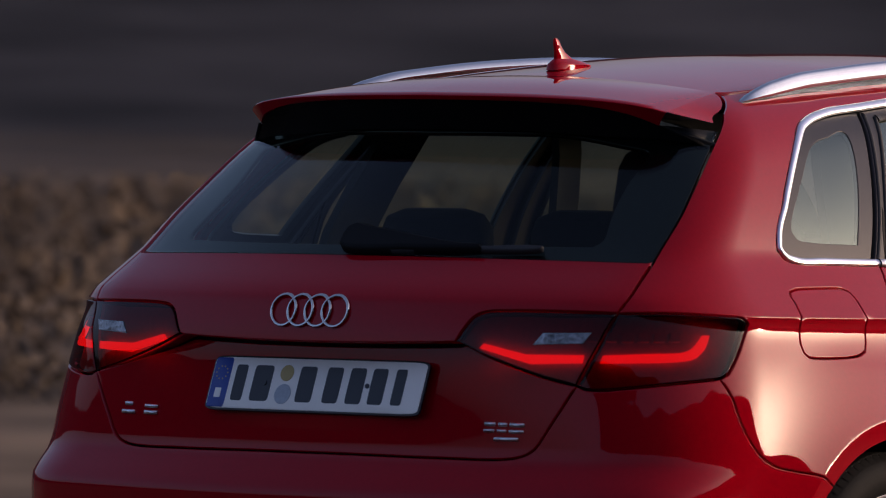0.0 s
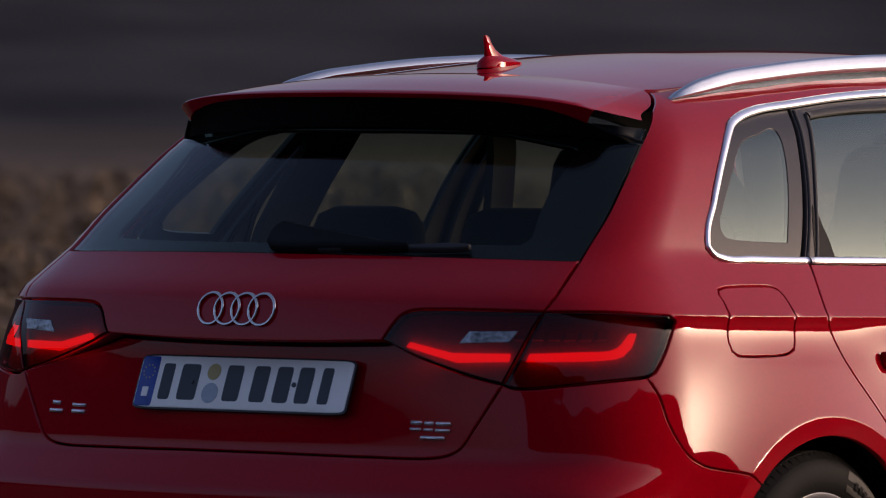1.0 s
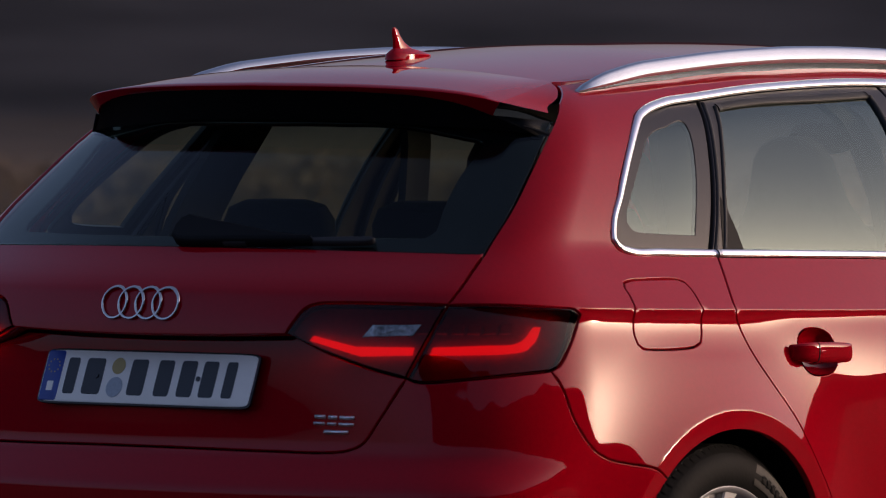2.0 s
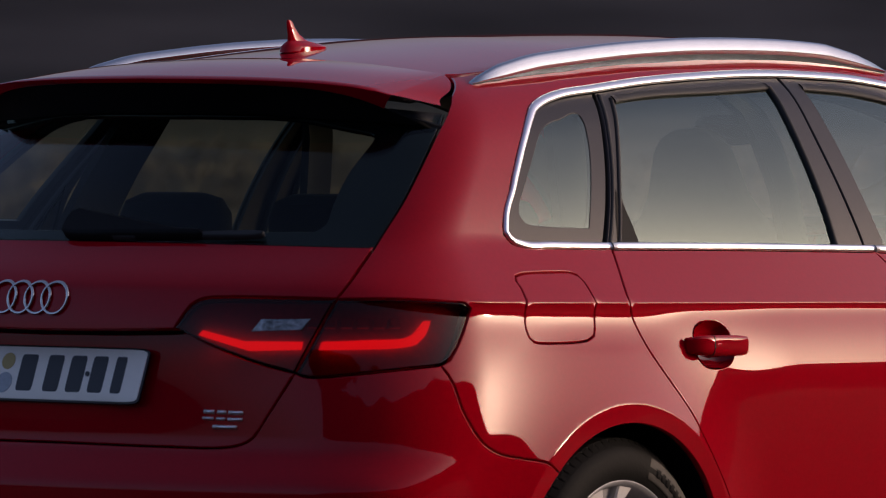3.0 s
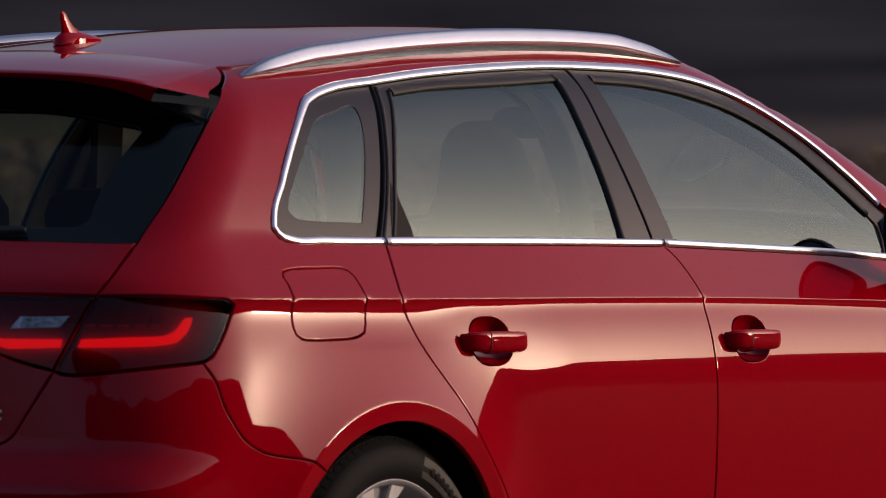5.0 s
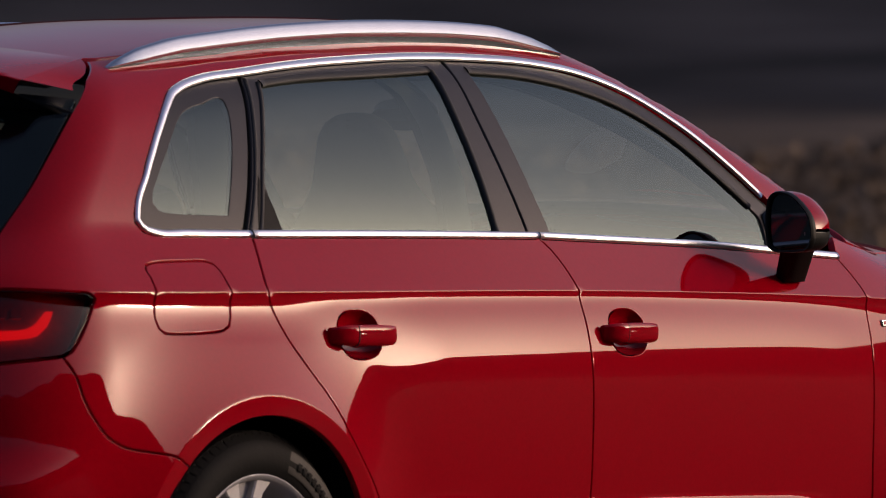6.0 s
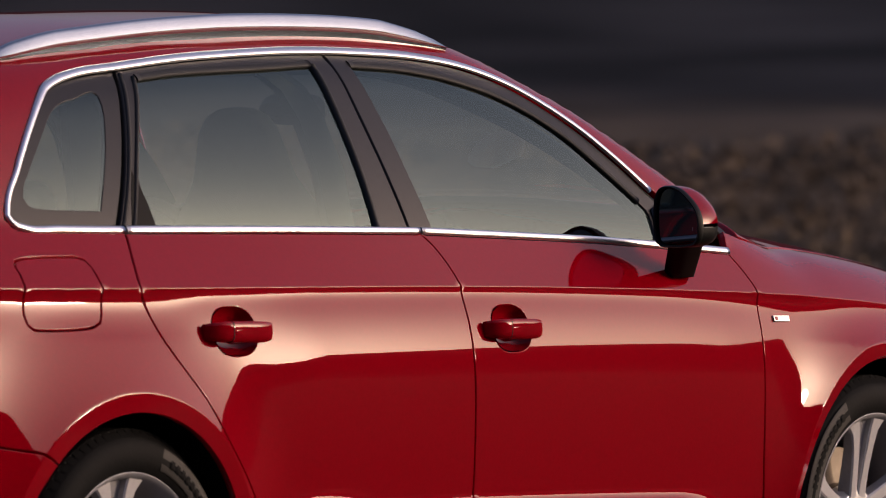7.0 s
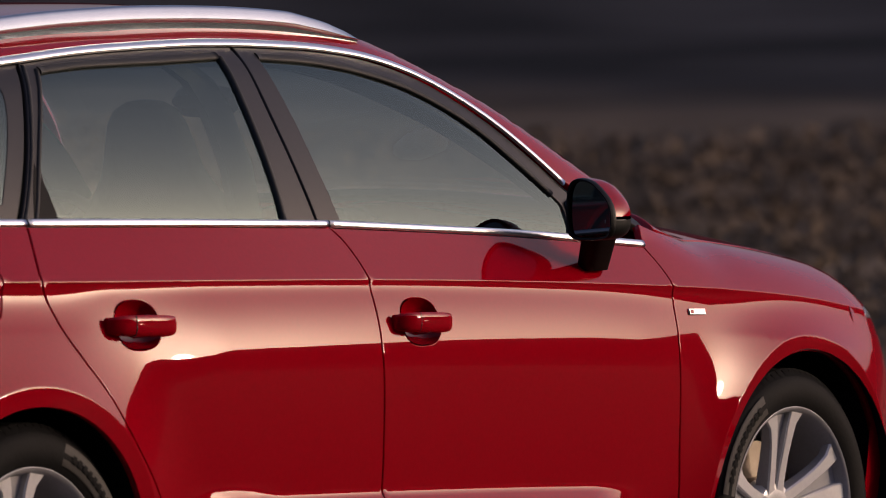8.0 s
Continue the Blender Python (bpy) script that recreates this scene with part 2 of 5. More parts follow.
def build(name, verts, faces, mat, parent=None, normals=None, label="", mirror=False):
    """One mesh object; with mirror, a second one on the other side of the car."""
    made = []
    for k in ((1, -1) if mirror else (1,)):
        v = [(p[0], k * p[1], p[2]) for p in verts]
        me = bpy.data.meshes.new(name)
        me.from_pydata(v, [], [tuple(f) if k > 0 else tuple(f)[::-1] for f in faces])
        me.polygons.foreach_set("use_smooth", [True] * len(me.polygons))
        me.materials.append(mat)
        me.update()
        if normals is not None:
            me.normals_split_custom_set_from_vertices([(n[0], k * n[1], n[2]) for n in normals])
        ob = new(name, me)
        if parent is not None:
            ob.parent = parent[len(made)] if isinstance(parent, (list, tuple)) else parent
        if label:
            tagged(ob, label)
        made.append(ob)
    return made if mirror else made[0]


def part(name, bm, mat, parent, label=""):
    """Links a bmesh as one mesh object under a thing or a part."""
    me = bpy.data.meshes.new(name)
    bm.to_mesh(me)
    bm.free()
    me.polygons.foreach_set("use_smooth", [True] * len(me.polygons))
    me.materials.append(mat)
    ob = new(name, me)
    ob.parent = parent
    if label:
        tagged(ob, label)
    return ob


def sharpen(ob, degrees=35):
    """Flat faces stay flat: edges steeper than this are sharp."""
    me = ob.data
    bm = bmesh.new()
    bm.from_mesh(me)
    for e in bm.edges:
        if len(e.link_faces) == 2 and e.calc_face_angle() > radians(degrees):
            e.smooth = False
    bm.to_mesh(me)
    bm.free()
    return ob


def outward(p):
    e = 0.0025
    x, y, z = p[..., 0], p[..., 1], p[..., 2]
    g = np.stack([body(x + e, y, z) - body(x - e, y, z), body(x, y + e, z) - body(x, y - e, z), body(x, y, z + e) - body(x, y, z - e)], -1)
    return g / np.linalg.norm(g, axis=-1, keepdims=True)


def skin(s, z, inset=0.0):
    """Points and normals of the body's skin, inset metres under it."""
    p = shoot(*ray_of(s, z))
    n = outward(p)
    return p - n * np.asarray(inset)[..., None] if np.ndim(inset) else p - n * inset, n


def skin_over(x, y, inset=0.0):
    """The same from above, for roof and bonnet."""
    x, y = np.broadcast_arrays(np.asarray(x, float), np.asarray(y, float))
    start = np.stack([x, y, np.full(x.shape, 0.45)], -1)
    p = shoot(start, np.broadcast_to([0.0, 0.0, 1.0], start.shape), 1.5)
    n = outward(p)
    return p - n * inset, n


def bend(*curves, step=0.012):
    """A closed outline of several curves, each a smooth line through its points; corners lie where two meet."""
    out = []
    for c in curves:
        c = np.array(c, float)
        if len(c) == 2:
            n = max(1, int(np.hypot(*(c[1] - c[0])) / step))
            out.append(c[0] + (c[1] - c[0]) * np.linspace(0, 1, n, endpoint=False)[:, None])
            continue
        q = np.vstack([2 * c[0] - c[1], c, 2 * c[-1] - c[-2]])
        for i in range(1, len(q) - 2):
            a, b, d, e = q[i - 1], q[i], q[i + 1], q[i + 2]
            la, lb, lc = (max(np.hypot(*(v - u)), 1e-6) ** 0.5 for u, v in ((a, b), (b, d), (d, e)))
            m1 = ((b - a) / la - (d - a) / (la + lb) + (d - b) / lb) * lb
            m2 = ((d - b) / lb - (e - b) / (lb + lc) + (e - d) / lc) * lb
            n = max(1, int(np.hypot(*(d - b)) / step))
            u = np.linspace(0, 1, n, endpoint=False)[:, None]
            out.append(b * (1 + 2 * u) * (1 - u) ** 2 + m1 * u * (1 - u) ** 2 + d * u * u * (3 - 2 * u) + m2 * u * u * (u - 1))
    pts = np.vstack(out)
    keep = np.hypot(*(pts - np.roll(pts, 1, 0)).T) > 0.0015
    pts = pts[keep]
    area = np.sum(pts[:, 0] * np.roll(pts[:, 1], -1) - np.roll(pts[:, 0], -1) * pts[:, 1])
    return pts if area > 0 else pts[::-1]


def shrink(loop, by):
    """The outline moved inwards (outwards: minus)."""
    t = np.roll(loop, -1, 0) - np.roll(loop, 1, 0)
    t = t / (np.linalg.norm(t, axis=1, keepdims=True) + 1e-9)
    return loop + by * np.stack([-t[:, 1], t[:, 0]], -1)


def within(pts, loop):
    x, y = pts[:, 0], pts[:, 1]
    a, b = loop, np.roll(loop, -1, 0)
    hit = np.zeros(len(pts), bool)
    for (x0, y0), (x1, y1) in zip(a, b):
        if y0 != y1:
            hit ^= ((y0 > y) != (y1 > y)) & (x < (x1 - x0) * (y - y0) / (y1 - y0) + x0)
    return hit


def gap_to(pts, loop):
    d = np.full(len(pts), 9.0)
    for i in range(0, len(loop), 1):
        d = np.minimum(d, np.hypot(pts[:, 0] - loop[i, 0], pts[:, 1] - loop[i, 1]))
    return d


ROWS_BY_CREASE = np.concatenate([np.arange(-0.72, -0.10, 0.022), [-0.09, -0.075, -0.06, -0.05, -0.042, -0.034, -0.027, -0.021, -0.016, -0.012, -0.008, -0.005, -0.002,
                                 0.002, 0.006, 0.014, 0.03, 0.05, 0.07, 0.09], np.arange(0.11, 0.56, 0.024)])


def sheet(outline, holes=(), step=0.024, over=False):
    """A triangulated sheet in the plan of the skin, inside outline and outside the holes."""
    loops = [outline, *holes]
    lo, hi = outline.min(0), outline.max(0)
    if over:
        g = np.stack(np.meshgrid(np.arange(lo[0], hi[0], step), np.arange(lo[1], hi[1], step)), -1).reshape(-1, 2)
    else:
        s = np.arange(lo[0], hi[0], step)
        g = np.stack([np.repeat(s[None], len(ROWS_BY_CREASE), 0), CREASE_Z(np.clip(s, -0.6, 3))[None] + ROWS_BY_CREASE[:, None]], -1).reshape(-1, 2)
        for _, cx, cz, _, lip in WHEELS:
            a = np.linspace(-0.6, math.pi + 0.6, 130)
            g = np.vstack([g] + [np.stack([station(cx + r * np.cos(a)), cz + r * np.sin(a)], -1) for r in (lip - 0.003, lip + 0.003, lip + 0.012, lip + 0.025)])
    ok = within(g, outline)
    for h in holes:
        ok &= ~within(g, h)
    g = g[ok]
    for l in loops:
        g = g[gap_to(g, l) > 0.0045]
    pts, edges = [g], []
    n = len(g)
    for l in loops:
        edges += [(n + i, n + (i + 1) % len(l)) for i in range(len(l))]
        pts.append(l)
        n += len(l)
    pts = np.vstack(pts)
    v, _, f, *_ = geometry.delaunay_2d_cdt([Vector(p) for p in pts], edges, [], 0, 1e-6)
    v = np.array([tuple(p) for p in v])
    f = np.array([tuple(t) for t in f]).reshape(-1, 3)
    c = v[f].mean(1)
    ok = within(c, outline)
    for h in holes:
        ok &= ~within(c, h)
    return v, f[ok]


def panel(name, outline, mat, parent, holes=(), gap=0.0022, depth=0.016, inset=0.0, step=0.024, mirror=True, label="", over=False, roll=0.0016):
    """A sheet-metal panel on the skin: an outer skin, a rolled edge and a flange that turns in along every edge."""
    place = skin_over if over else skin
    hang = inset if callable(inset) else (lambda a, b: np.full(np.shape(a), inset))
    body_loop = shrink(outline, gap + roll)
    cut = [shrink(h, -(gap + roll)) for h in holes]
    v2, f2 = sheet(body_loop, cut, step, over)
    p, n = place(v2[:, 0], v2[:, 1])
    p = p - n * hang(v2[:, 0], v2[:, 1])[:, None]
    verts, norms, faces = [p], [n], [tuple(t) for t in f2]
    base = len(p)
    for l, sign in [(outline, 1)] + [(h, -1) for h in holes]:
        a, b = shrink(l, sign * (gap + roll)), shrink(l, sign * gap)
        pa, na = place(a[:, 0], a[:, 1])
        pb, nb = place(b[:, 0], b[:, 1])
        pa, pb = pa - na * hang(a[:, 0], a[:, 1])[:, None], pb - nb * hang(b[:, 0], b[:, 1])[:, None]
        out = pb - pa
        out = out / (np.linalg.norm(out, axis=1, keepdims=True) + 1e-9)
        mid = nb * 0.6 + out * 0.8
        verts += [pa, pb - nb * roll, pb - nb * depth]
        norms += [na, mid / np.linalg.norm(mid, axis=1, keepdims=True), out]
        m = len(l)
        for i in range(m):
            j = (i + 1) % m
            for k in (0, 1):
                q = (base + k * m + i, base + (k + 1) * m + i, base + (k + 1) * m + j, base + k * m + j)
                faces.append(q)
        base += 3 * m
    verts, norms = np.vstack(verts), np.vstack(norms)
    fixed = []
    for f in faces:
        a, b, c = verts[f[0]], verts[f[1]], verts[f[2]]
        g = np.cross(b - a, c - a)
        fixed.append(f if g @ (norms[f[0]] + norms[f[1]] + norms[f[2]]) >= 0 else f[::-1])
    return build(name, verts, fixed, mat, parent, norms, label, mirror)


def ribbon(name, line, width, thick, mat, parent, rise=0.002, mirror=True, label="", closed=False):
    """A rounded strip of trim that follows a line on the skin: line holds (s, z); width across it."""
    line = np.array(line, float)
    t = np.gradient(line, axis=0) if not closed else np.roll(line, -1, 0) - np.roll(line, 1, 0)
    t = t / (np.linalg.norm(t, axis=1, keepdims=True) + 1e-9)
    side = np.stack([-t[:, 1], t[:, 0]], -1)
    w = np.broadcast_to(width, (len(line),))
    verts, norms, faces = [], [], []
    prof = [(-1.0, -1.0), (-1.0, 0.0), (-0.8, 0.55), (-0.4, 0.92), (0.0, 1.0), (0.4, 0.92), (0.8, 0.55), (1.0, 0.0), (1.0, -1.0)]
    for a, h in prof:
        q = line + side * (a * w / 2)[:, None]
        p, n = skin(q[:, 0], q[:, 1])
        verts.append(p + n * (rise + h * thick))
    m, k = len(line), len(prof)
    for j in range(k - 1):
        for i in range(m if closed else m - 1):
            i2 = (i + 1) % m
            faces.append((j * m + i, j * m + i2, (j + 1) * m + i2, (j + 1) * m + i))
    if not closed:
        faces += [tuple(j * m for j in range(k))[::-1], tuple(j * m + m - 1 for j in range(k))]
    verts = np.vstack(verts)
    mid = len(faces) // 2
    a, b, c = (verts[faces[mid][i]] for i in (0, 1, 2))
    if np.cross(b - a, c - a) @ outward(a[None])[0] < 0:
        faces = [f[::-1] for f in faces]
    return build(name, verts, faces, mat, parent, None, label, mirror)


def strip(points, step=0.015):
    """An open smooth line through points."""
    c = np.array(points, float)
    return bend_open(c, step)


def bend_open(c, step):
    far = np.concatenate([[0], np.cumsum(np.hypot(*np.diff(c, axis=0).T))])
    q = np.linspace(0, far[-1], max(2, int(far[-1] / step)))
    out = []
    for axis in range(c.shape[1]):
        v = c[:, axis]
        m = np.gradient(v, far) if len(c) > 2 else np.full(2, (v[1] - v[0]) / far[-1])
        i = np.clip(np.searchsorted(far, q, "right") - 1, 0, len(far) - 2)
        h = far[i + 1] - far[i]
        u = (q - far[i]) / h
        out.append(v[i] * (1 + 2 * u) * (1 - u) ** 2 + h * m[i] * u * (1 - u) ** 2 + v[i + 1] * u * u * (3 - 2 * u) + h * m[i + 1] * u * u * (u - 1))
    return np.stack(out, -1)


def loft(name, rings, mat, parent, label="", mirror=False, closed=True, caps=True):
    """A skin over rings of points (all alike in number)."""
    m = len(rings[0])
    verts = np.vstack(rings)
    faces = []
    for j in range(len(rings) - 1):
        for i in range(m if closed else m - 1):
            i2 = (i + 1) % m
            faces.append((j * m + i, j * m + i2, (j + 1) * m + i2, (j + 1) * m + i))
    if caps and closed:
        faces += [tuple(range(m))[::-1], tuple((len(rings) - 1) * m + i for i in range(m))]
    bm = bmesh.new()
    vs = [bm.verts.new(p) for p in verts]
    for f in faces:
        bm.faces.new([vs[i] for i in f])
    bmesh.ops.recalc_face_normals(bm, faces=bm.faces)
    v = [tuple(q.co) for q in bm.verts]
    bm.verts.index_update()
    f = [tuple(q.index for q in face.verts) for face in bm.faces]
    bm.free()
    made = build(name, v, f, mat, parent, None, label, mirror)
    for ob in made if mirror else [made]:
        sharpen(ob, 40)
    return made


def oval(a, b, power=2.0, n=40):
    t = np.linspace(0, 2 * math.pi, n, endpoint=False)
    c, s = np.cos(t), np.sin(t)
    return np.stack([a * np.sign(c) * np.abs(c) ** (2 / power), b * np.sign(s) * np.abs(s) ** (2 / power)], -1)


def lathe(profile, n=96):
    """Verts and faces of a turned form round the y axis: profile of (radius, y)."""
    a = np.linspace(0, 2 * math.pi, n, endpoint=False)
    v = [(r * math.cos(t), y, r * math.sin(t)) for r, y in profile for t in a]
    f = [(j * n + i, j * n + (i + 1) % n, (j + 1) * n + (i + 1) % n, (j + 1) * n + i) for j in range(len(profile) - 1) for i in range(n)]
    return v, f


def slab(bm, corners, thick, bevel=0.0):
    """A plate with the given corner points, thick behind its face."""
    c = [Vector(p) for p in corners]
    n = (c[1] - c[0]).cross(c[-1] - c[0]).normalized()
    a = [bm.verts.new(p) for p in c]
    b = [bm.verts.new(p - n * thick) for p in c]
    faces = [bm.faces.new(a), bm.faces.new(b[::-1])]
    for i in range(len(c)):
        j = (i + 1) % len(c)
        faces.append(bm.faces.new((a[i], b[i], b[j], a[j])))
    if bevel:
        edges = {e for f in faces for e in f.edges}
        bmesh.ops.bevel(bm, geom=list(edges), offset=bevel, segments=2, affect="EDGES")


def block(bm, lo, hi, bevel=0.0):
    m = bmesh.ops.create_cube(bm, size=1.0)["verts"]
    lo, hi = Vector(lo), Vector(hi)
    for v in m:
        v.co = Vector((lo[k] + (v.co[k] + 0.5) * (hi[k] - lo[k]) for k in range(3)))
    if bevel:
        edges = {e for v in m for e in v.link_edges}
        bmesh.ops.bevel(bm, geom=list(edges), offset=bevel, segments=3, affect="EDGES")

# ---------------------------------------------------------------- the car
car = tagged(new("car"), "glossy red five-door hatchback with silver roof rails parked on open ground", "car")


def arc(wheel, a0, a1, n=30, grow=0.0):
    _, cx, cz, r, _ = wheel
    t = np.radians(np.linspace(a0, a1, n))
    return np.stack([station(cx + (r + grow) * np.cos(t)), cz + (r + grow) * np.sin(t)], -1)


def other(curve):
    """The same curve on the far side of the tail."""
    c = np.array(curve, float)[::-1].copy()
    c[:, 0] = 2 * MID - c[:, 0]
    return c


REAR_WHEEL, FRONT_WHEEL = WHEELS
GATE_UP = [(-0.0221, 1.3410), (-0.0823, 1.3140), (-0.1859, 1.2700), (-0.2713, 1.2271), (-0.3675, 1.1641), (-0.4514, 1.1001), (-0.5134, 1.0500), (-0.5533, 1.0150)]
GATE_MID = [(-0.5533, 1.0150), (-0.6015, 0.9748), (-0.6405, 0.9376), (-0.6570, 0.9186)]
GATE_LAMP = [(-0.6570, 0.9186), (-0.6791, 0.8855), (-0.7059, 0.8368), (-0.7366, 0.7779)]
GATE_LOW = [(-0.7366, 0.7779), (-0.7568, 0.7439), (-0.7868, 0.6939), (-0.8119, 0.6547), (-0.8360, 0.6406), (-0.8704, 0.6346), (-1.0, 0.634), (-1.25, 0.636), (MID, 0.636)]
LAMP_TOP = [(-0.6570, 0.9186), (-0.5495, 0.9183), (-0.4464, 0.9118), (-0.4129, 0.9082), (-0.3986, 0.8973)]
LAMP_END = [(-0.3986, 0.8973), (-0.4077, 0.8793), (-0.4272, 0.8471), (-0.4498, 0.8153), (-0.4607, 0.8019), (-0.4804, 0.7917)]
LAMP_LOW = [(-0.4804, 0.7917), (-0.5653, 0.7837), (-0.6420, 0.7753), (-0.6981, 0.7698), (-0.7236, 0.7719), (-0.7366, 0.7779)]
LAMP_IN_TOP = [(-0.6570, 0.9186), (-0.7514, 0.9208), (-0.8612, 0.9208), (-0.9098, 0.9177), (-0.9362, 0.9067), (-0.9748, 0.8597)]
LAMP_IN_LOW = [(-0.9748, 0.8597), (-0.9189, 0.8357), (-0.8612, 0.8148), (-0.7968, 0.7938), (-0.7366, 0.7779)]
SEAM = [(-0.4804, 0.7917), (-0.4596, 0.7553), (-0.4483, 0.7120), (-0.4297, 0.6738), (-0.4036, 0.6407), (-0.3690, 0.6209), (-0.3190, 0.6104), (-0.2641, 0.5995), tuple(arc(REAR_WHEEL, 131, 131, 1)[0])]
DOOR_REAR = [(0.132, 0.999), (0.113, 0.965), (0.091, 0.927), (0.076, 0.897), (0.083, 0.879), (0.099, 0.840), (0.118, 0.796), (0.152, 0.746), (0.208, 0.678),
             (0.245, 0.627), (0.281, 0.581), (0.345, 0.506), (0.405, 0.42), (0.43, 0.33), (0.43, 0.25)]
DOOR_MID = [(1.040, 0.980), (1.064, 0.955), (1.081, 0.918), (1.087, 0.891), (1.089, 0.872), (1.089, 0.816), (1.088, 0.748), (1.090, 0.655), (1.093, 0.562), (1.099, 0.467), (1.10, 0.25)]
DOOR_FRONT = [(2.145, 0.912), (2.163, 0.882), (2.175, 0.850), (2.177, 0.826), (2.172, 0.744), (2.168, 0.679), (2.168, 0.599), (2.169, 0.477), (2.177, 0.391), (2.18, 0.25)]
BELT = [(0.132, 1.000), (0.6, 0.990), (1.040, 0.978), (1.44, 0.958), (1.68, 0.945), (1.90, 0.930), (2.145, 0.912)]
SURROUND = [(0.1290, 1.0010), (-0.0500, 1.0060), (-0.1500, 1.0100), (-0.1836, 1.0180), (-0.2005, 1.0341), (-0.1943, 1.0502), (-0.1121, 1.1313), (-0.0258, 1.2063), (0.0505, 1.2621), (0.0822, 1.2801), (0.1194, 1.2920),
            (0.1953, 1.3080), (0.3356, 1.3200), (0.5236, 1.3350), (0.7335, 1.3450), (0.9440, 1.3500), (1.1493, 1.3470), (1.3580, 1.3370), (1.4926, 1.3190), (1.6405, 1.2751), (1.7717, 1.1993), (1.8568, 1.1284), (1.9393, 1.0525)]
RIM_Y = smooth_curve([-0.05, 0.02, 0.2, 1.2, 1.5, 1.8, 2.15], [0.44, 0.462, 0.47, 0.47, 0.47, 0.545, 0.72])
_x = np.linspace(2.13, -0.012, 60)
ROOF_EDGE = np.stack([_x, skin_over(_x, -RIM_Y(_x))[0][:, 2]], -1)
ROOF_EDGE[-1] = GATE_UP[0]
FLAP = [(-0.2410, 0.9452), (-0.2322, 0.9552), (-0.2087, 0.9591), (-0.1265, 0.9601), (-0.0513, 0.9580), (-0.0352, 0.9530), (-0.0283, 0.9400), (-0.0332, 0.8991), (-0.0410, 0.8520), (-0.0510, 0.8360), (-0.0696, 0.8291),
        (-0.0980, 0.8258), (-0.2053, 0.8257), (-0.2340, 0.8287), (-0.2465, 0.8377), (-0.2518, 0.8548), (-0.2483, 0.8849), (-0.2360, 0.9450)]

# side frame with pillars and rear wing
side_frame = panel("side_frame", bend(GATE_UP, GATE_MID, LAMP_TOP, LAMP_END, SEAM, arc(REAR_WHEEL, 131, -10), [tuple(arc(REAR_WHEEL, -10, -10, 1)[0]), (0.43, 0.25)],
                   DOOR_REAR[::-1], SURROUND, [SURROUND[-1], (2.06, 0.965)], [(2.06, 0.965), tuple(ROOF_EDGE[0])], ROOF_EDGE[::3]), PAINT, car, [bend(FLAP)],
                   label="red painted rear wing and pillars")
panel("fuel_flap", bend(FLAP), PAINT, side_frame, gap=0.0018, depth=0.01, label="red fuel filler flap")

# doors with cups and grips
CUPS = ((0.334, 0.807, 0.236, 0.434, 0.803), (1.232, 0.784, 1.133, 1.322, 0.780))


def cup(cx, cz, n=44):
    o = oval(0.064, 0.046, 2.6, n)
    return np.stack([cx + o[:, 0] - 0.05 * o[:, 1], cz + o[:, 1]], -1)


def door_parts(doors, which):
    cx, cz, x0, x1, gz = CUPS[which]
    ring = cup(cx, cz)
    rings, norms = [], []
    centre = ring.mean(0)
    for k, deep in ((1.0, 0.0), (0.96, 0.006), (0.88, 0.016), (0.74, 0.024), (0.5, 0.029), (0.2, 0.031), (0.02, 0.031)):
        q = centre + (ring - centre) * k
        rings.append(skin(q[:, 0], q[:, 1], deep)[0])
    loft("handle_cup", rings, PAINT, doors, mirror=True, caps=False)
    xs = np.linspace(x0, x1, 26)
    rings = []
    for i, x in enumerate(xs):
        u = (x - x0) / (x1 - x0)
        end = min(1.0, (1 - abs(2 * u - 1) ** 6))
        h = (0.0185 + 0.002 * math.sin(u * math.pi)) * (0.80 + 0.20 * end)
        z = gz + 0.006 - 0.006 * u
        base, n = skin(np.array([x]), np.array([z]))
        off = 0.024 * (0.12 + 0.88 * (1 - abs(2 * u - 1) ** 5))
        o = oval(h, 0.011 * (0.55 + 0.45 * end), 3.0, 22)
        rings.append(np.stack([np.full(22, x), base[0, 1] - off - o[:, 1], z + o[:, 0] + 0.25 * o[:, 1]], -1))
    grip = loft("handle", rings, PAINT, doors, label="red pull handle", mirror=True)
    rings = []
    for k, out in ((1.0, 0.0), (0.7, 0.0005)):
        o = oval(0.011 * k, 0.005 * k, 4.0, 20)
        base, n = skin(np.array([x0 + 0.070]), np.array([gz + 0.004]))
        rings.append(np.stack([x0 + 0.070 + o[:, 0], np.full(20, base[0, 1] - 0.0348 - out), gz + 0.004 + o[:, 1]], -1))
    loft("lock_cover", rings, PAINT, grip, mirror=True)
    rings = [np.stack([np.full(22, x0 + 0.054 + d), base[0, 1] - 0.0235 - q[:, 1], gz + 0.004 + q[:, 0] + 0.25 * q[:, 1]], -1)
             for d in (-0.0007, 0.0007) for q in [oval(0.0206, 0.0116, 3.0, 22)]]
    loft("handle_joint", rings, RUBBER, grip, mirror=True)


rear_door = panel("rear_door", bend([BELT[0], BELT[1], BELT[2]], DOOR_MID, [DOOR_MID[-1], DOOR_REAR[-1]], DOOR_REAR[::-1]), PAINT, car, [cup(*CUPS[0][:2])], label="closed red rear door")
front_door = panel("front_door", bend(BELT[2:], DOOR_FRONT, [DOOR_FRONT[-1], DOOR_MID[-1]], DOOR_MID[::-1]), PAINT, car, [cup(*CUPS[1][:2])], label="closed red front door")
door_parts(rear_door, 0)
door_parts(front_door, 1)

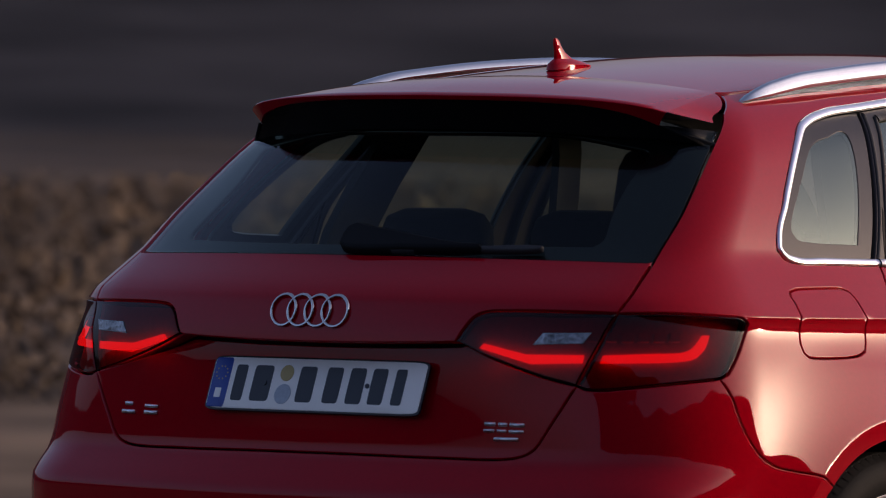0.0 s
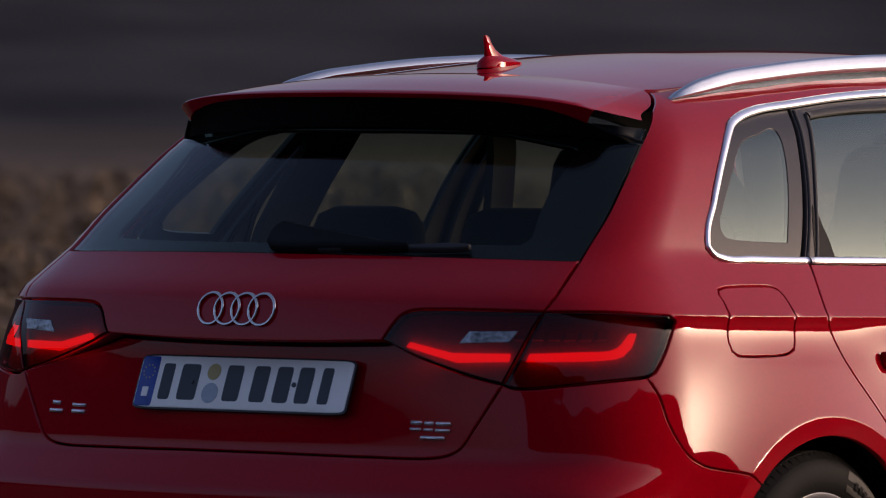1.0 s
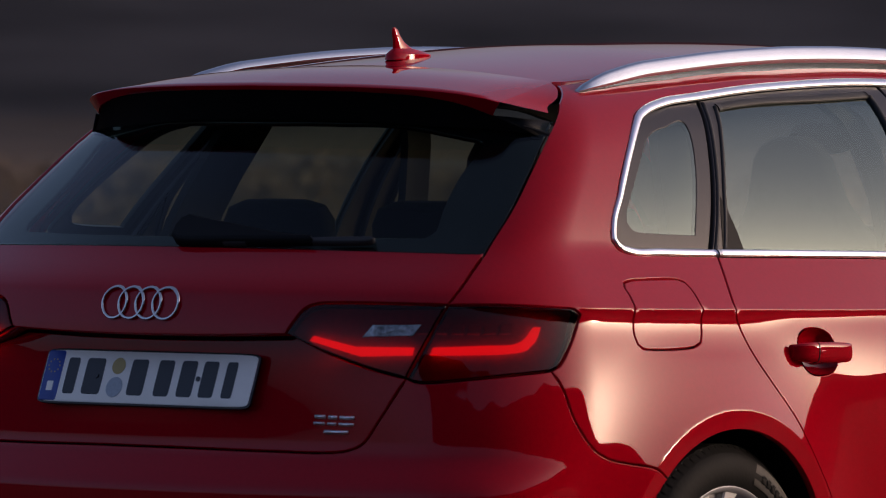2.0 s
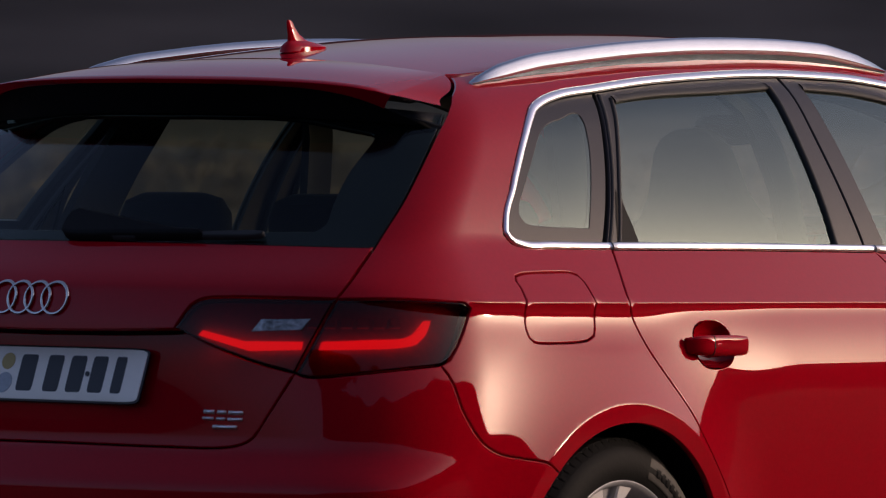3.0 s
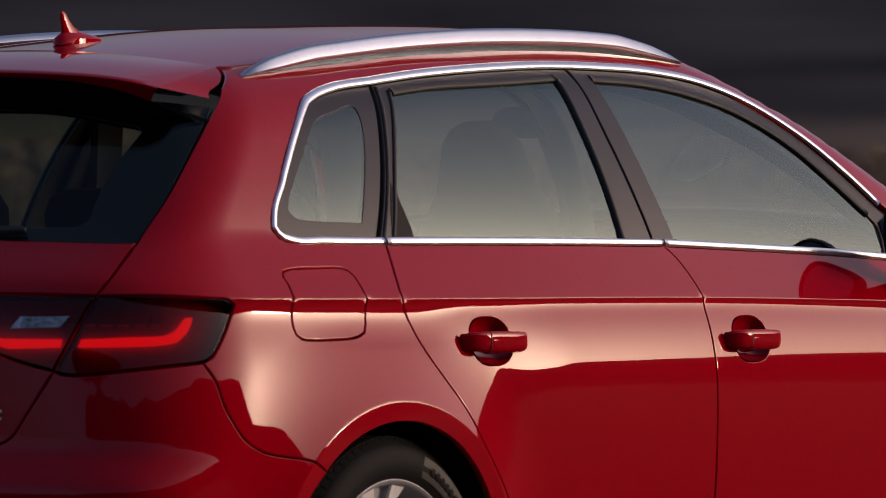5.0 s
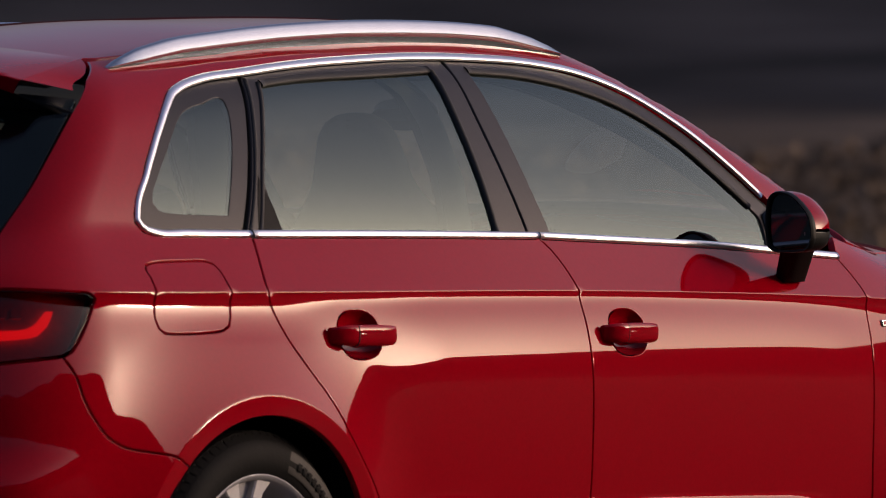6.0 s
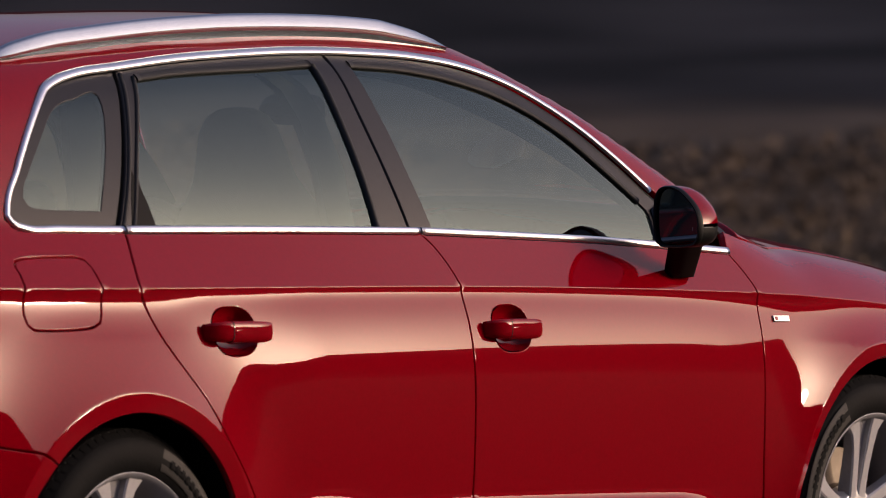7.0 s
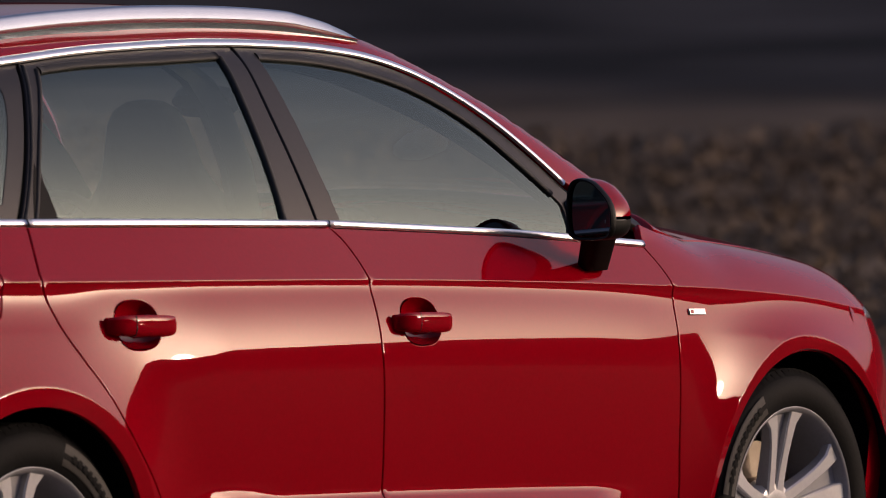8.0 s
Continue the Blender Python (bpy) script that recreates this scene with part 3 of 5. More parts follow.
# front wing, bonnet, nose
BONNET_Y = smooth_curve([2.1, 2.17, 2.6, 3.0, 3.3], [0.775, 0.775, 0.662, 0.62, 0.55])
_x = np.linspace(2.17, 3.10, 30)
WING_TOP = np.stack([_x, skin_over(_x, -BONNET_Y(_x))[0][:, 2]], -1)
LAMP_CUT = [(3.10, WING_TOP[-1, 1]), (3.045, 0.715), (3.075, 0.66), (3.12, 0.60)]
wing_low = [(3.12, 0.60), (3.12, 0.50), tuple(arc(FRONT_WHEEL, 22, 22, 1)[0])]
panel("front_wing", bend(DOOR_FRONT, [DOOR_FRONT[-1], tuple(arc(FRONT_WHEEL, 192, 192, 1)[0])], arc(FRONT_WHEEL, 192, 22), wing_low[::-1], LAMP_CUT[::-1], WING_TOP[::-3], [WING_TOP[0], DOOR_FRONT[0]]),
      PAINT, car, label="red front wing")
_x = np.linspace(2.25, 3.2, 26)
edge = np.stack([_x, -BONNET_Y(_x) + 0.003], -1)
bonnet = bend(edge, [tuple(edge[-1]), (3.27, -0.3), (3.30, 0.0), (3.27, 0.3), (edge[-1][0], -edge[-1][1])], np.stack([edge[::-1, 0], -edge[::-1, 1]], -1),
              [(edge[0][0], -edge[0][1]), (2.355, 0.3), (2.39, 0.0), (2.355, -0.3), tuple(edge[0])])
panel("bonnet", bonnet, PAINT, car, mirror=False, over=True, step=0.05, label="red bonnet")
_x = np.linspace(2.16, 2.245, 6)
cowl = bend(np.stack([_x, -BONNET_Y(_x) + 0.003], -1), [(2.247, -0.74), (2.35, -0.3), (2.385, 0.0), (2.35, 0.3), (2.247, 0.74)], np.stack([_x[::-1], BONNET_Y(_x[::-1]) - 0.003], -1),
            [(2.16, 0.765), (2.30, 0.4), (2.34, 0.0), (2.30, -0.4), (2.16, -0.765)])
panel("scuttle", cowl, BLACK_PLASTIC, car, mirror=False, over=True, step=0.05, inset=0.012)
rings = []
for z in np.linspace(0.2, 0.80, 16):
    a = np.radians(np.linspace(-76, 76, 41))
    start = np.stack([np.full(41, 2.75), 0 * a, np.full(41, z)], -1)
    rings.append(shoot(start, np.stack([np.cos(a), np.sin(a), 0 * a], -1)))
loft("front_bumper", rings, PAINT, car, closed=False, caps=False)
panel("headlamp", bend([(3.105, 0.785), (3.053, 0.718), (3.083, 0.66), (3.125, 0.615)], [(3.125, 0.615), (3.22, 0.64), (3.23, 0.76)], [(3.23, 0.76), (3.105, 0.785)]), LAMP_CLEAR, car, gap=0.002, inset=0.002, label="clear headlamp")

# roof and screens
_y = np.linspace(-0.44, 0.44, 25)
seam_x = -0.036 + 0.10 * np.abs(_y) ** 2.6
_x = np.linspace(0.0, 1.52, 30)
roof_loop = bend(np.stack([seam_x, _y], -1), np.stack([_x, RIM_Y(_x)], -1), [(1.52, 0.47), (1.60, 0.25), (1.63, 0.0), (1.60, -0.25), (1.52, -0.47)], np.stack([_x[::-1], -RIM_Y(_x[::-1])], -1))
panel("roof", roof_loop, PAINT, car, mirror=False, over=True, step=0.04, gap=0.0015, label="red roof panel")
_x = np.linspace(1.54, 2.14, 16)
screen = bend(np.stack([_x, -RIM_Y(_x)], -1), [(2.15, -0.72), (2.31, -0.35), (2.345, 0.0), (2.31, 0.35), (2.15, 0.72)], np.stack([_x[::-1], RIM_Y(_x[::-1])], -1),
              [(1.54, 0.47), (1.615, 0.25), (1.645, 0.0), (1.615, -0.25), (1.54, -0.47)])
panel("windscreen", screen, FRONT_GLASS, car, mirror=False, over=True, step=0.06, inset=0.004, depth=0.004, label="clear windscreen")
liner = bend([(-0.1, -0.43), (1.5, -0.44)], [(1.5, -0.44), (1.6, 0.0), (1.5, 0.44)], [(1.5, 0.44), (-0.1, 0.43)], [(-0.1, 0.43), (-0.22, 0.0), (-0.1, -0.43)])
panel("headliner", liner, LINER, car, mirror=False, over=True, step=0.08, inset=0.05, depth=0.002)

# side windows
QUARTER_IN = [(0.1172, 1.0120), (-0.1432, 1.0200), (-0.1706, 1.0280), (-0.1808, 1.0401), (-0.1736, 1.0562), (-0.1011, 1.1273), (-0.0197, 1.1993), (0.0537, 1.2531), (0.0831, 1.2701), (0.1224, 1.2841), (0.2000, 1.2990), (0.3254, 1.3110)]
QUARTER_PANE = bend([(0.0895, 1.0442), (-0.0769, 1.0522), (-0.1065, 1.0582), (-0.1170, 1.0723), (-0.1067, 1.0883), (0.0113, 1.1903), (0.0754, 1.2362), (0.1163, 1.2511), (0.1566, 1.2581), (0.2283, 1.2671), (0.0895, 1.0442)])
quarter_frame = panel("quarter_window_border", bend(QUARTER_IN, [QUARTER_IN[-1], QUARTER_IN[0]]), PILLAR, car, [QUARTER_PANE], inset=0.005, gap=0.0005, depth=0.012)
panel("quarter_window", QUARTER_PANE, SIDE_GLASS, quarter_frame, inset=0.0068, gap=-0.004, depth=0.002, label="fixed quarter glass")
REAR_TOP = [(0.3333, 1.3110), (0.5082, 1.3260), (0.7321, 1.3370), (0.9284, 1.3420), (1.0227, 1.3420)]
REAR_PANE = bend([(0.3770, 1.2940), (0.4698, 1.3020), (0.7733, 1.3130), (0.9566, 1.3200)], [(0.9566, 1.3200), (0.9301, 1.2003), (0.9134, 1.0803), (0.905, 0.992)], [(0.905, 0.992), (0.5986, 1.0010), (0.2367, 1.0110)],
                 [(0.2367, 1.0110), (0.2361, 1.1103), (0.3770, 1.2940)])
rear_frame = panel("rear_window_frame", bend(REAR_TOP, [(1.0227, 1.3420), (1.0243, 1.3180), (1.0036, 1.2003), (1.0013, 1.0903), (1.010, 0.990)], [(1.010, 0.990), (0.5986, 1.0010), (0.1291, 1.0120)], [(0.1291, 1.0120), (0.3333, 1.3110)]),
                   PILLAR, rear_door, [REAR_PANE], inset=0.004, gap=0.0012, depth=0.014)
panel("rear_window", REAR_PANE, SIDE_GLASS, rear_door, inset=0.008, gap=-0.002, depth=0.002, label="raised rear door glass")
FRONT_TOP = [(1.0347, 1.3420), (1.1326, 1.3390), (1.3470, 1.3280), (1.4848, 1.3100), (1.6257, 1.2671), (1.7580, 1.1903), (1.8438, 1.1184), (1.9233, 1.0444)]
FRONT_PANE = bend([(1.0884, 1.3180), (1.2921, 1.3050), (1.4265, 1.2840), (1.5656, 1.2442), (1.7145, 1.1653), (1.7984, 1.0964), (1.8777, 1.0274)], [(1.8777, 1.0274), (1.902, 1.000), (1.893, 0.944)],
                  [(1.893, 0.944), (1.68, 0.957), (1.44, 0.970), (1.094, 0.988)], [(1.094, 0.988), (1.0796, 1.1004), (1.0802, 1.2003), (1.0884, 1.3180)])
front_frame = panel("front_window_frame", bend(FRONT_TOP, [(1.9233, 1.0444), (2.05, 0.94)], [(2.05, 0.94), (1.90, 0.943), (1.44, 0.970), (1.016, 0.989)], [(1.016, 0.989), (1.0073, 1.0903), (1.0095, 1.2003), (1.0303, 1.3180), (1.0347, 1.3420)]),
                    PILLAR, front_door, [FRONT_PANE], inset=0.004, gap=0.0012, depth=0.014)
panel("front_window", FRONT_PANE, SIDE_GLASS, front_door, inset=0.008, gap=-0.002, depth=0.002, label="raised front door glass")
# fixed black corner piece at the foot of the rear pane
panel("window_corner", bend([(0.2194, 1.1183), (0.1892, 1.0683), (0.1647, 1.0130)], [(0.1647, 1.0130), (0.2347, 1.0110)], [(0.2347, 1.0110), (0.2302, 1.0603), (0.2194, 1.1183)], step=0.008), WIPER, rear_door, gap=0.0, depth=0.006, inset=0.003, roll=0.001)
# dark rubber runs along the pane edges
ribbon("rear_window_seal", strip([(0.9616, 1.3200), (0.9351, 1.2003), (0.9182, 1.0803), (0.910, 0.992)]), 0.013, 0.004, RUBBER, rear_frame, rise=-0.004)
ribbon("window_channel", strip([(0.3693, 1.2970), (0.2299, 1.1123), (0.1708, 1.0120)]), 0.010, 0.004, RUBBER, rear_frame, rise=-0.004)
ribbon("pillar_channel", strip([(0.3384, 1.3040), (0.1408, 1.0130)]), 0.010, 0.004, RUBBER, quarter_frame, rise=-0.004)
ribbon("top_seal", strip([(0.3775, 1.2980), (0.4704, 1.3060), (0.7739, 1.3170), (0.9572, 1.3240)]), 0.013, 0.003, RUBBER, rear_frame, rise=-0.004)
ribbon("top_seal", strip([(1.0892, 1.3220), (1.2928, 1.3090), (1.4272, 1.2880), (1.5661, 1.2491), (1.7146, 1.1703), (1.7981, 1.1004), (1.8814, 1.0294)]), 0.013, 0.003, RUBBER, front_frame, rise=-0.004)
# bright window surround
ribbon("window_chrome", strip([(0.1320, 1.0060), (-0.0500, 1.0110), (-0.1481, 1.0148), (-0.1785, 1.0225), (-0.1919, 1.0361), (-0.1849, 1.0532), (-0.1060, 1.1293), (-0.0228, 1.2028), (0.0522, 1.2576), (0.0827, 1.2751), (0.1209, 1.2880),
       (0.1977, 1.3035), (0.3382, 1.3165), (0.5160, 1.3310), (0.7329, 1.3415), (0.9363, 1.3465), (1.1415, 1.3435), (1.3531, 1.3330), (1.4888, 1.3150), (1.6337, 1.2716), (1.7654, 1.1953), (1.8509, 1.1234), (1.9339, 1.0485)]), 0.0130, 0.0035, CHROME, side_frame,
       label="bright chrome window surround")
ribbon("belt_chrome", strip([(0.1370, 1.0062), (0.6, 0.996), (1.040, 0.984)]), 0.0135, 0.0035, CHROME, rear_door, label="bright chrome belt strip")
ribbon("belt_chrome", strip([(1.044, 0.984), (1.44, 0.964), (1.68, 0.951), (1.90, 0.936), (2.15, 0.917)]), 0.0135, 0.0035, CHROME, front_door, label="bright chrome belt strip")

# tail: bumper, tailgate, glass
half = [GATE_LOW[::-1], LAMP_LOW[::-1], SEAM, arc(REAR_WHEEL, 131, 195, 14), [tuple(arc(REAR_WHEEL, 195, 195, 1)[0]), (-0.36, 0.24)]]
panel("rear_bumper", bend(*half, [(-0.36, 0.24), tuple(other([(-0.36, 0.24)])[0])], *[other(c) for c in half[::-1]]), PAINT, car, mirror=False, label="red rear bumper")
GLASS_LOW = [(-0.5533, 1.0150), (-0.7287, 1.0185), (-1.013, 1.022), (MID, 1.0235)]
LIP = [(-0.9748, 0.8577), (-1.15, 0.853), (MID, 0.851)]
upper = [GLASS_LOW[::-1], GATE_MID, LAMP_IN_TOP, LIP]
tailgate = panel("tailgate", bend(*upper, *[other(c) for c in upper[::-1]]), PAINT, car, mirror=False, depth=0.05, label="closed red tailgate")


def recess(s, z):
    aside = np.clip((np.abs(s - MID) - 0.31) / 0.31, 0, 1)
    return 0.062 * np.clip((z - 0.64) / 0.18, 0, 1) ** 0.75 * (1 - aside * aside * (3 - 2 * aside))


lower = [[(MID, 0.849), (-1.15, 0.851), (-0.973, 0.856)], LAMP_IN_LOW, GATE_LOW]
panel("tailgate_lower_panel", bend(*lower, *[other(c) for c in lower[::-1]]), PAINT, tailgate, mirror=False, inset=recess)
up = [GATE_UP[2:], GLASS_LOW]
top = [GATE_UP[2], (-0.45, 1.282), (-0.9, 1.286), (MID, 1.287)]
panel("rear_window", bend(top[::-1], *up, other(GLASS_LOW), other(GATE_UP[2:]), other(top[::-1])), REAR_GLASS, tailgate, mirror=False, inset=0.004, depth=0.004, label="dark tinted rear window")
clear = bend([(-0.66, 1.052), (-1.0, 1.050), (MID, 1.050), *other([(-0.66, 1.052), (-1.0, 1.050)])], other([(-0.40, 1.235), (-0.53, 1.16), (-0.60, 1.10), (-0.63, 1.065), (-0.66, 1.052)]),
             other([(MID, 1.268), (-0.9, 1.268), (-0.58, 1.262), (-0.40, 1.235)]), [(MID, 1.268), (-0.9, 1.268), (-0.58, 1.262), (-0.40, 1.235)], [(-0.40, 1.235), (-0.53, 1.16), (-0.60, 1.10), (-0.63, 1.065), (-0.66, 1.052)])
panel("window_border", bend(top[::-1], *up, other(GLASS_LOW), other(GATE_UP[2:]), other(top[::-1])), GLOSS_BLACK, tailgate, [clear], mirror=False, inset=0.010, depth=0.01)

# wiper
wiper = panel("rear_wiper", bend([(-1.385, 1.030), (-1.395, 1.050), (-1.388, 1.068), (-1.366, 1.0745), (-1.330, 1.071), (-1.15, 1.0545), (-1.0, 1.0395), (-0.93, 1.0345), (-0.926, 1.027), (-1.0, 1.0235), (-1.15, 1.0225), (-1.36, 1.0225), (-1.385, 1.030)]),
              WIPER, tailgate, mirror=False, inset=-0.020, depth=0.022, roll=0.005, label="black rear wiper arm")
panel("wiper_blade", bend([(-1.24, 1.0275), (-0.99, 1.0325), (-0.78, 1.0365), (-0.772, 1.0345), (-0.78, 1.0305), (-0.99, 1.0265), (-1.24, 1.0235)], [(-1.24, 1.0235), (-1.24, 1.0275)]), RUBBER, wiper, mirror=False, inset=-0.012, depth=0.014, gap=0.0, roll=0.002)

# spoiler
w = np.linspace(-1, 1, 61)
sy = 0.447 * w
sx = -0.038 + 0.026 * np.abs(w) ** 3
start, _ = skin_over(sx, sy, -0.0005)
ey = 0.51 * w
ex = -0.42 + 0.46 * ey * ey + 0.02 * np.clip((np.abs(ey) - 0.46) / 0.05, 0, 1) ** 2
ez = smooth_curve([0, 0.2, 0.35, 0.44, 0.49, 0.515], [1.338, 1.336, 1.331, 1.323, 1.313, 1.303])(np.abs(ey))
low_z = smooth_curve([0, 0.2, 0.35, 0.43, 0.48, 0.51], [1.328, 1.326, 1.319, 1.308, 1.294, 1.278])(np.abs(ey))
end = np.stack([ex, ey, ez], -1)
gate_top = bend_open(np.array(GATE_UP[:3] + [(-0.19, 1.26)]), 0.002)
gate_top = gate_top[gate_top[:, 0] > -0.176]
gate_top = gate_top[np.linspace(0, len(gate_top) - 1, 14).astype(int)]
edge_line = skin(gate_top[:, 0] - 0.003, gate_top[:, 1], -0.0005)[0]
rings = []
for u in np.linspace(0, 1, 14):
    p = start * (1 - u) + end * u
    p[:, 2] += 0.010 * math.sin(u * math.pi) * (1 - w ** 4)
    rings.append(p)
tops = [r[0].copy() for r in rings]
low_end = np.stack([ex + 0.004, ey * 0.962, low_z], -1)
rings += [end + (-0.002, 0, -0.002), end * 0.5 + low_end * 0.5 + (-0.003, 0, 0), low_end + (-0.001, 0, 0), low_end + (0.006, 0, -0.001)]
spoiler = loft("roof_spoiler", rings, PAINT, tailgate, closed=False, caps=False, label="red roof spoiler")
for k in (1, -1):
    a_, b_ = np.array(tops) * (1, k, 1), edge_line * (1, k, 1)
    loft("spoiler_end", [a_, a_ * 0.5 + b_ * 0.5, b_], PAINT, spoiler, closed=False, caps=False)
sk, skn = skin(np.linspace(-0.175, 2 * MID + 0.175, 61), np.interp(np.abs(w), [0, 0.5, 0.85, 1], [1.272, 1.270, 1.255, 1.235]), 0.006)
sk = sk[::1] if (sk[0, 1] < 0) == (end[0, 1] < 0) else sk[::-1]
rings = [rings[-1] * (1 - u) + sk * u for u in np.linspace(0, 1, 5)]
loft("spoiler_underside", rings, WIPER, spoiler, closed=False, caps=False)
for k in (-1, 1):
    bm = bmesh.new()
    tri = [(-0.275, k * 0.500, 1.279), (-0.158, k * 0.545, 1.268), (-0.210, k * 0.562, 1.236)]
    slab(bm, tri if k < 0 else tri[::-1], -0.006, 0.001)
    bmesh.ops.recalc_face_normals(bm, faces=bm.faces)
    part("spoiler_blade", bm, WIPER, spoiler)

# tail lamps
outer_loop, inner_loop = bend(LAMP_TOP, LAMP_END, LAMP_LOW, GATE_LAMP[::-1]), bend(LAMP_IN_TOP, LAMP_IN_LOW, GATE_LAMP[::-1])
outer_bar = bend([(-0.6897, 0.8390), (-0.6088, 0.8427), (-0.5388, 0.8468), (-0.5173, 0.8596), (-0.5005, 0.8776)], [(-0.5005, 0.8776), (-0.4854, 0.8775)], [(-0.4854, 0.8775), (-0.5009, 0.8496), (-0.5187, 0.8348), (-0.5545, 0.8284), (-0.6296, 0.8255), (-0.6960, 0.8239)], [(-0.6960, 0.8239), (-0.6897, 0.8390)])
inner_bar = bend([(-0.9149, 0.8579), (-0.8292, 0.8378)], [(-0.8292, 0.8378), (-0.7237, 0.8387)], [(-0.7237, 0.8387), (-0.7269, 0.8236)], [(-0.7269, 0.8236), (-0.8217, 0.8196)], [(-0.8217, 0.8196), (-0.9244, 0.8480)], [(-0.9244, 0.8480), (-0.9149, 0.8579)])
for name, loop, bar, holder in (("tail_lamp", outer_loop, outer_bar, car), ("gate_lamp", inner_loop, inner_bar, tailgate)):
    lamp = panel(name, loop, LAMP_BODY, holder, gap=0.004, inset=0.022, depth=0.03, label="lit red tail lamp with smoked lens")
    panel("lens", loop, LENS, lamp, gap=0.003, depth=0.006, inset=-0.0005)
    panel("lens_border", loop, GLOSS_BLACK, lamp, [shrink(loop, 0.008)], gap=0.0032, depth=0.008, inset=0.003)
    panel("light_bar", bar, LAMP_GLOW, lamp, gap=0.0, depth=0.008, inset=0.006, label="glowing red light bar")
lamps = [o for o in bpy.data.objects if o.name.split(".")[0] == "tail_lamp"]
for s0 in (-0.690, -0.660, -0.630, -0.600, -0.570, -0.540):
    panel("reflector_block", bend([(s0, 0.886), (s0 - 0.022, 0.886)], [(s0 - 0.022, 0.886), (s0 - 0.026, 0.868)], [(s0 - 0.026, 0.868), (s0 - 0.004, 0.868)], [(s0 - 0.004, 0.868), (s0, 0.886)], step=0.006), LAMP_BODY, lamps, gap=0.0, depth=0.01, inset=0.012, step=0.012)
panel("reversing_light", bend([(-0.8151, 0.8554), (-0.7946, 0.8795)], [(-0.7946, 0.8795), (-0.7059, 0.8808)], [(-0.7059, 0.8808), (-0.7230, 0.8591)], [(-0.7230, 0.8591), (-0.8151, 0.8554)]), LAMP_CLEAR,
      [o for o in bpy.data.objects if o.name.startswith("gate_lamp")], gap=0.0, depth=0.004, inset=-0.0015, label="clear reversing light")

# number plate


def plate_point(u, v, out=0.0):
    """u to the viewer's right along the plate, v up it, from its middle."""
    up_ = Vector((0.378, 0, 0.926))
    n = Vector((-0.926, 0, 0.378))
    return Vector((-0.743, 0, 0.7645)) + Vector((0, -u, 0)) + up_ * v + n * out


def plate_piece(name, u0, u1, v0, v1, out, mat, parent, lean=0.0, round_=0.0, label=""):
    rings = []
    cx, cy, a, b = (u0 + u1) / 2, (v0 + v1) / 2, (u1 - u0) / 2, (v1 - v0) / 2
    o = oval(a, b, 2.0 if round_ < 0 else 14.0 if round_ == 0 else round_, 40)
    for k, h in ((1.0, out - 0.006), (1.0, out - 0.0006), (0.985, out)):
        rings.append(np.array([tuple(plate_point(cx + q[0] * k + lean * q[1], cy + q[1] * k, h)) for q in o]))
    return loft(name, rings, mat, parent, label)


plate = plate_piece("number_plate", -0.262, 0.262, -0.0575, 0.0575, 0.002, PLATE_BLACK, car, round_=16, label="white number plate in a black holder")
face = plate_piece("plate_face", -0.258, 0.258, -0.0535, 0.0535, 0.004, PLATE_WHITE, plate, round_=18)
plate_piece("country_band", -0.2565, -0.214, -0.052, 0.052, 0.0046, PLATE_BLUE, plate, round_=12)
plate_piece("country_mark", -0.243, -0.228, -0.032, -0.012, 0.0052, PLATE_WHITE, plate)
for k in range(10):
    a = k * math.tau / 10
    plate_piece("band_dot", -0.2355 + 0.0135 * math.cos(a) - 0.0016, -0.2355 + 0.0135 * math.cos(a) + 0.0016, 0.02 + 0.0135 * math.sin(a) - 0.0016, 0.02 + 0.0135 * math.sin(a) + 0.0016, 0.0050, SEAL_GOLD, plate, round_=-1)
for u0, u1 in ((-0.202, -0.174), (-0.156, -0.110), (-0.044, -0.004), (0.022, 0.060), (0.078, 0.116), (0.132, 0.168), (0.188, 0.214)):
    plate_piece("character_bar", u0, u1, -0.037, 0.038, 0.0048, PLATE_BLACK, plate, round_=9)
plate_piece("seal", -0.092, -0.060, 0.006, 0.040, 0.0050, SEAL_GOLD, plate, round_=-1)
plate_piece("seal", -0.095, -0.056, -0.042, 0.000, 0.0050, grain(material("seal_pale", (0.40, 0.44, 0.48), 0.4), 150, 0.3, 0.6, 1.2), plate, round_=-1)
for u in (-0.125, 0.125):
    plate_piece("screw", u - 0.005, u + 0.005, -0.004, 0.006, 0.0065, PLATE_BLACK, plate, round_=-1)

# badges on the tailgate
badge = None
for k in range(4):
    cy = 0.0625 - 0.0417 * k
    rings = []
    cen, n = skin(np.array([MID + 0.8 * math.atan2(cy, 0.672) * -1]), np.array([0.913]))
    ring_y = cy
    m = 48
    t = np.linspace(0, math.tau, m, endpoint=False)
    tube = np.linspace(0, math.tau, 10, endpoint=False)
    for q in tube:
        r = 0.0302 + 0.0029 * math.cos(q)
        z = 0.9135 + r * np.cos(t)
        y = ring_y + r * np.sin(t)
        base = REAR_X(z) + REAR_BOW(z) * y * y
        rings.append(np.stack([base - 0.004 - 0.0032 * math.sin(q) - 0.0006 * (k % 2), y, z], -1))
    rings.append(rings[0])
    ob = loft("badge_ring", rings, BRIGHT, tailgate if badge is None else badge, "chrome badge ring", caps=False)
    badge = badge or ob


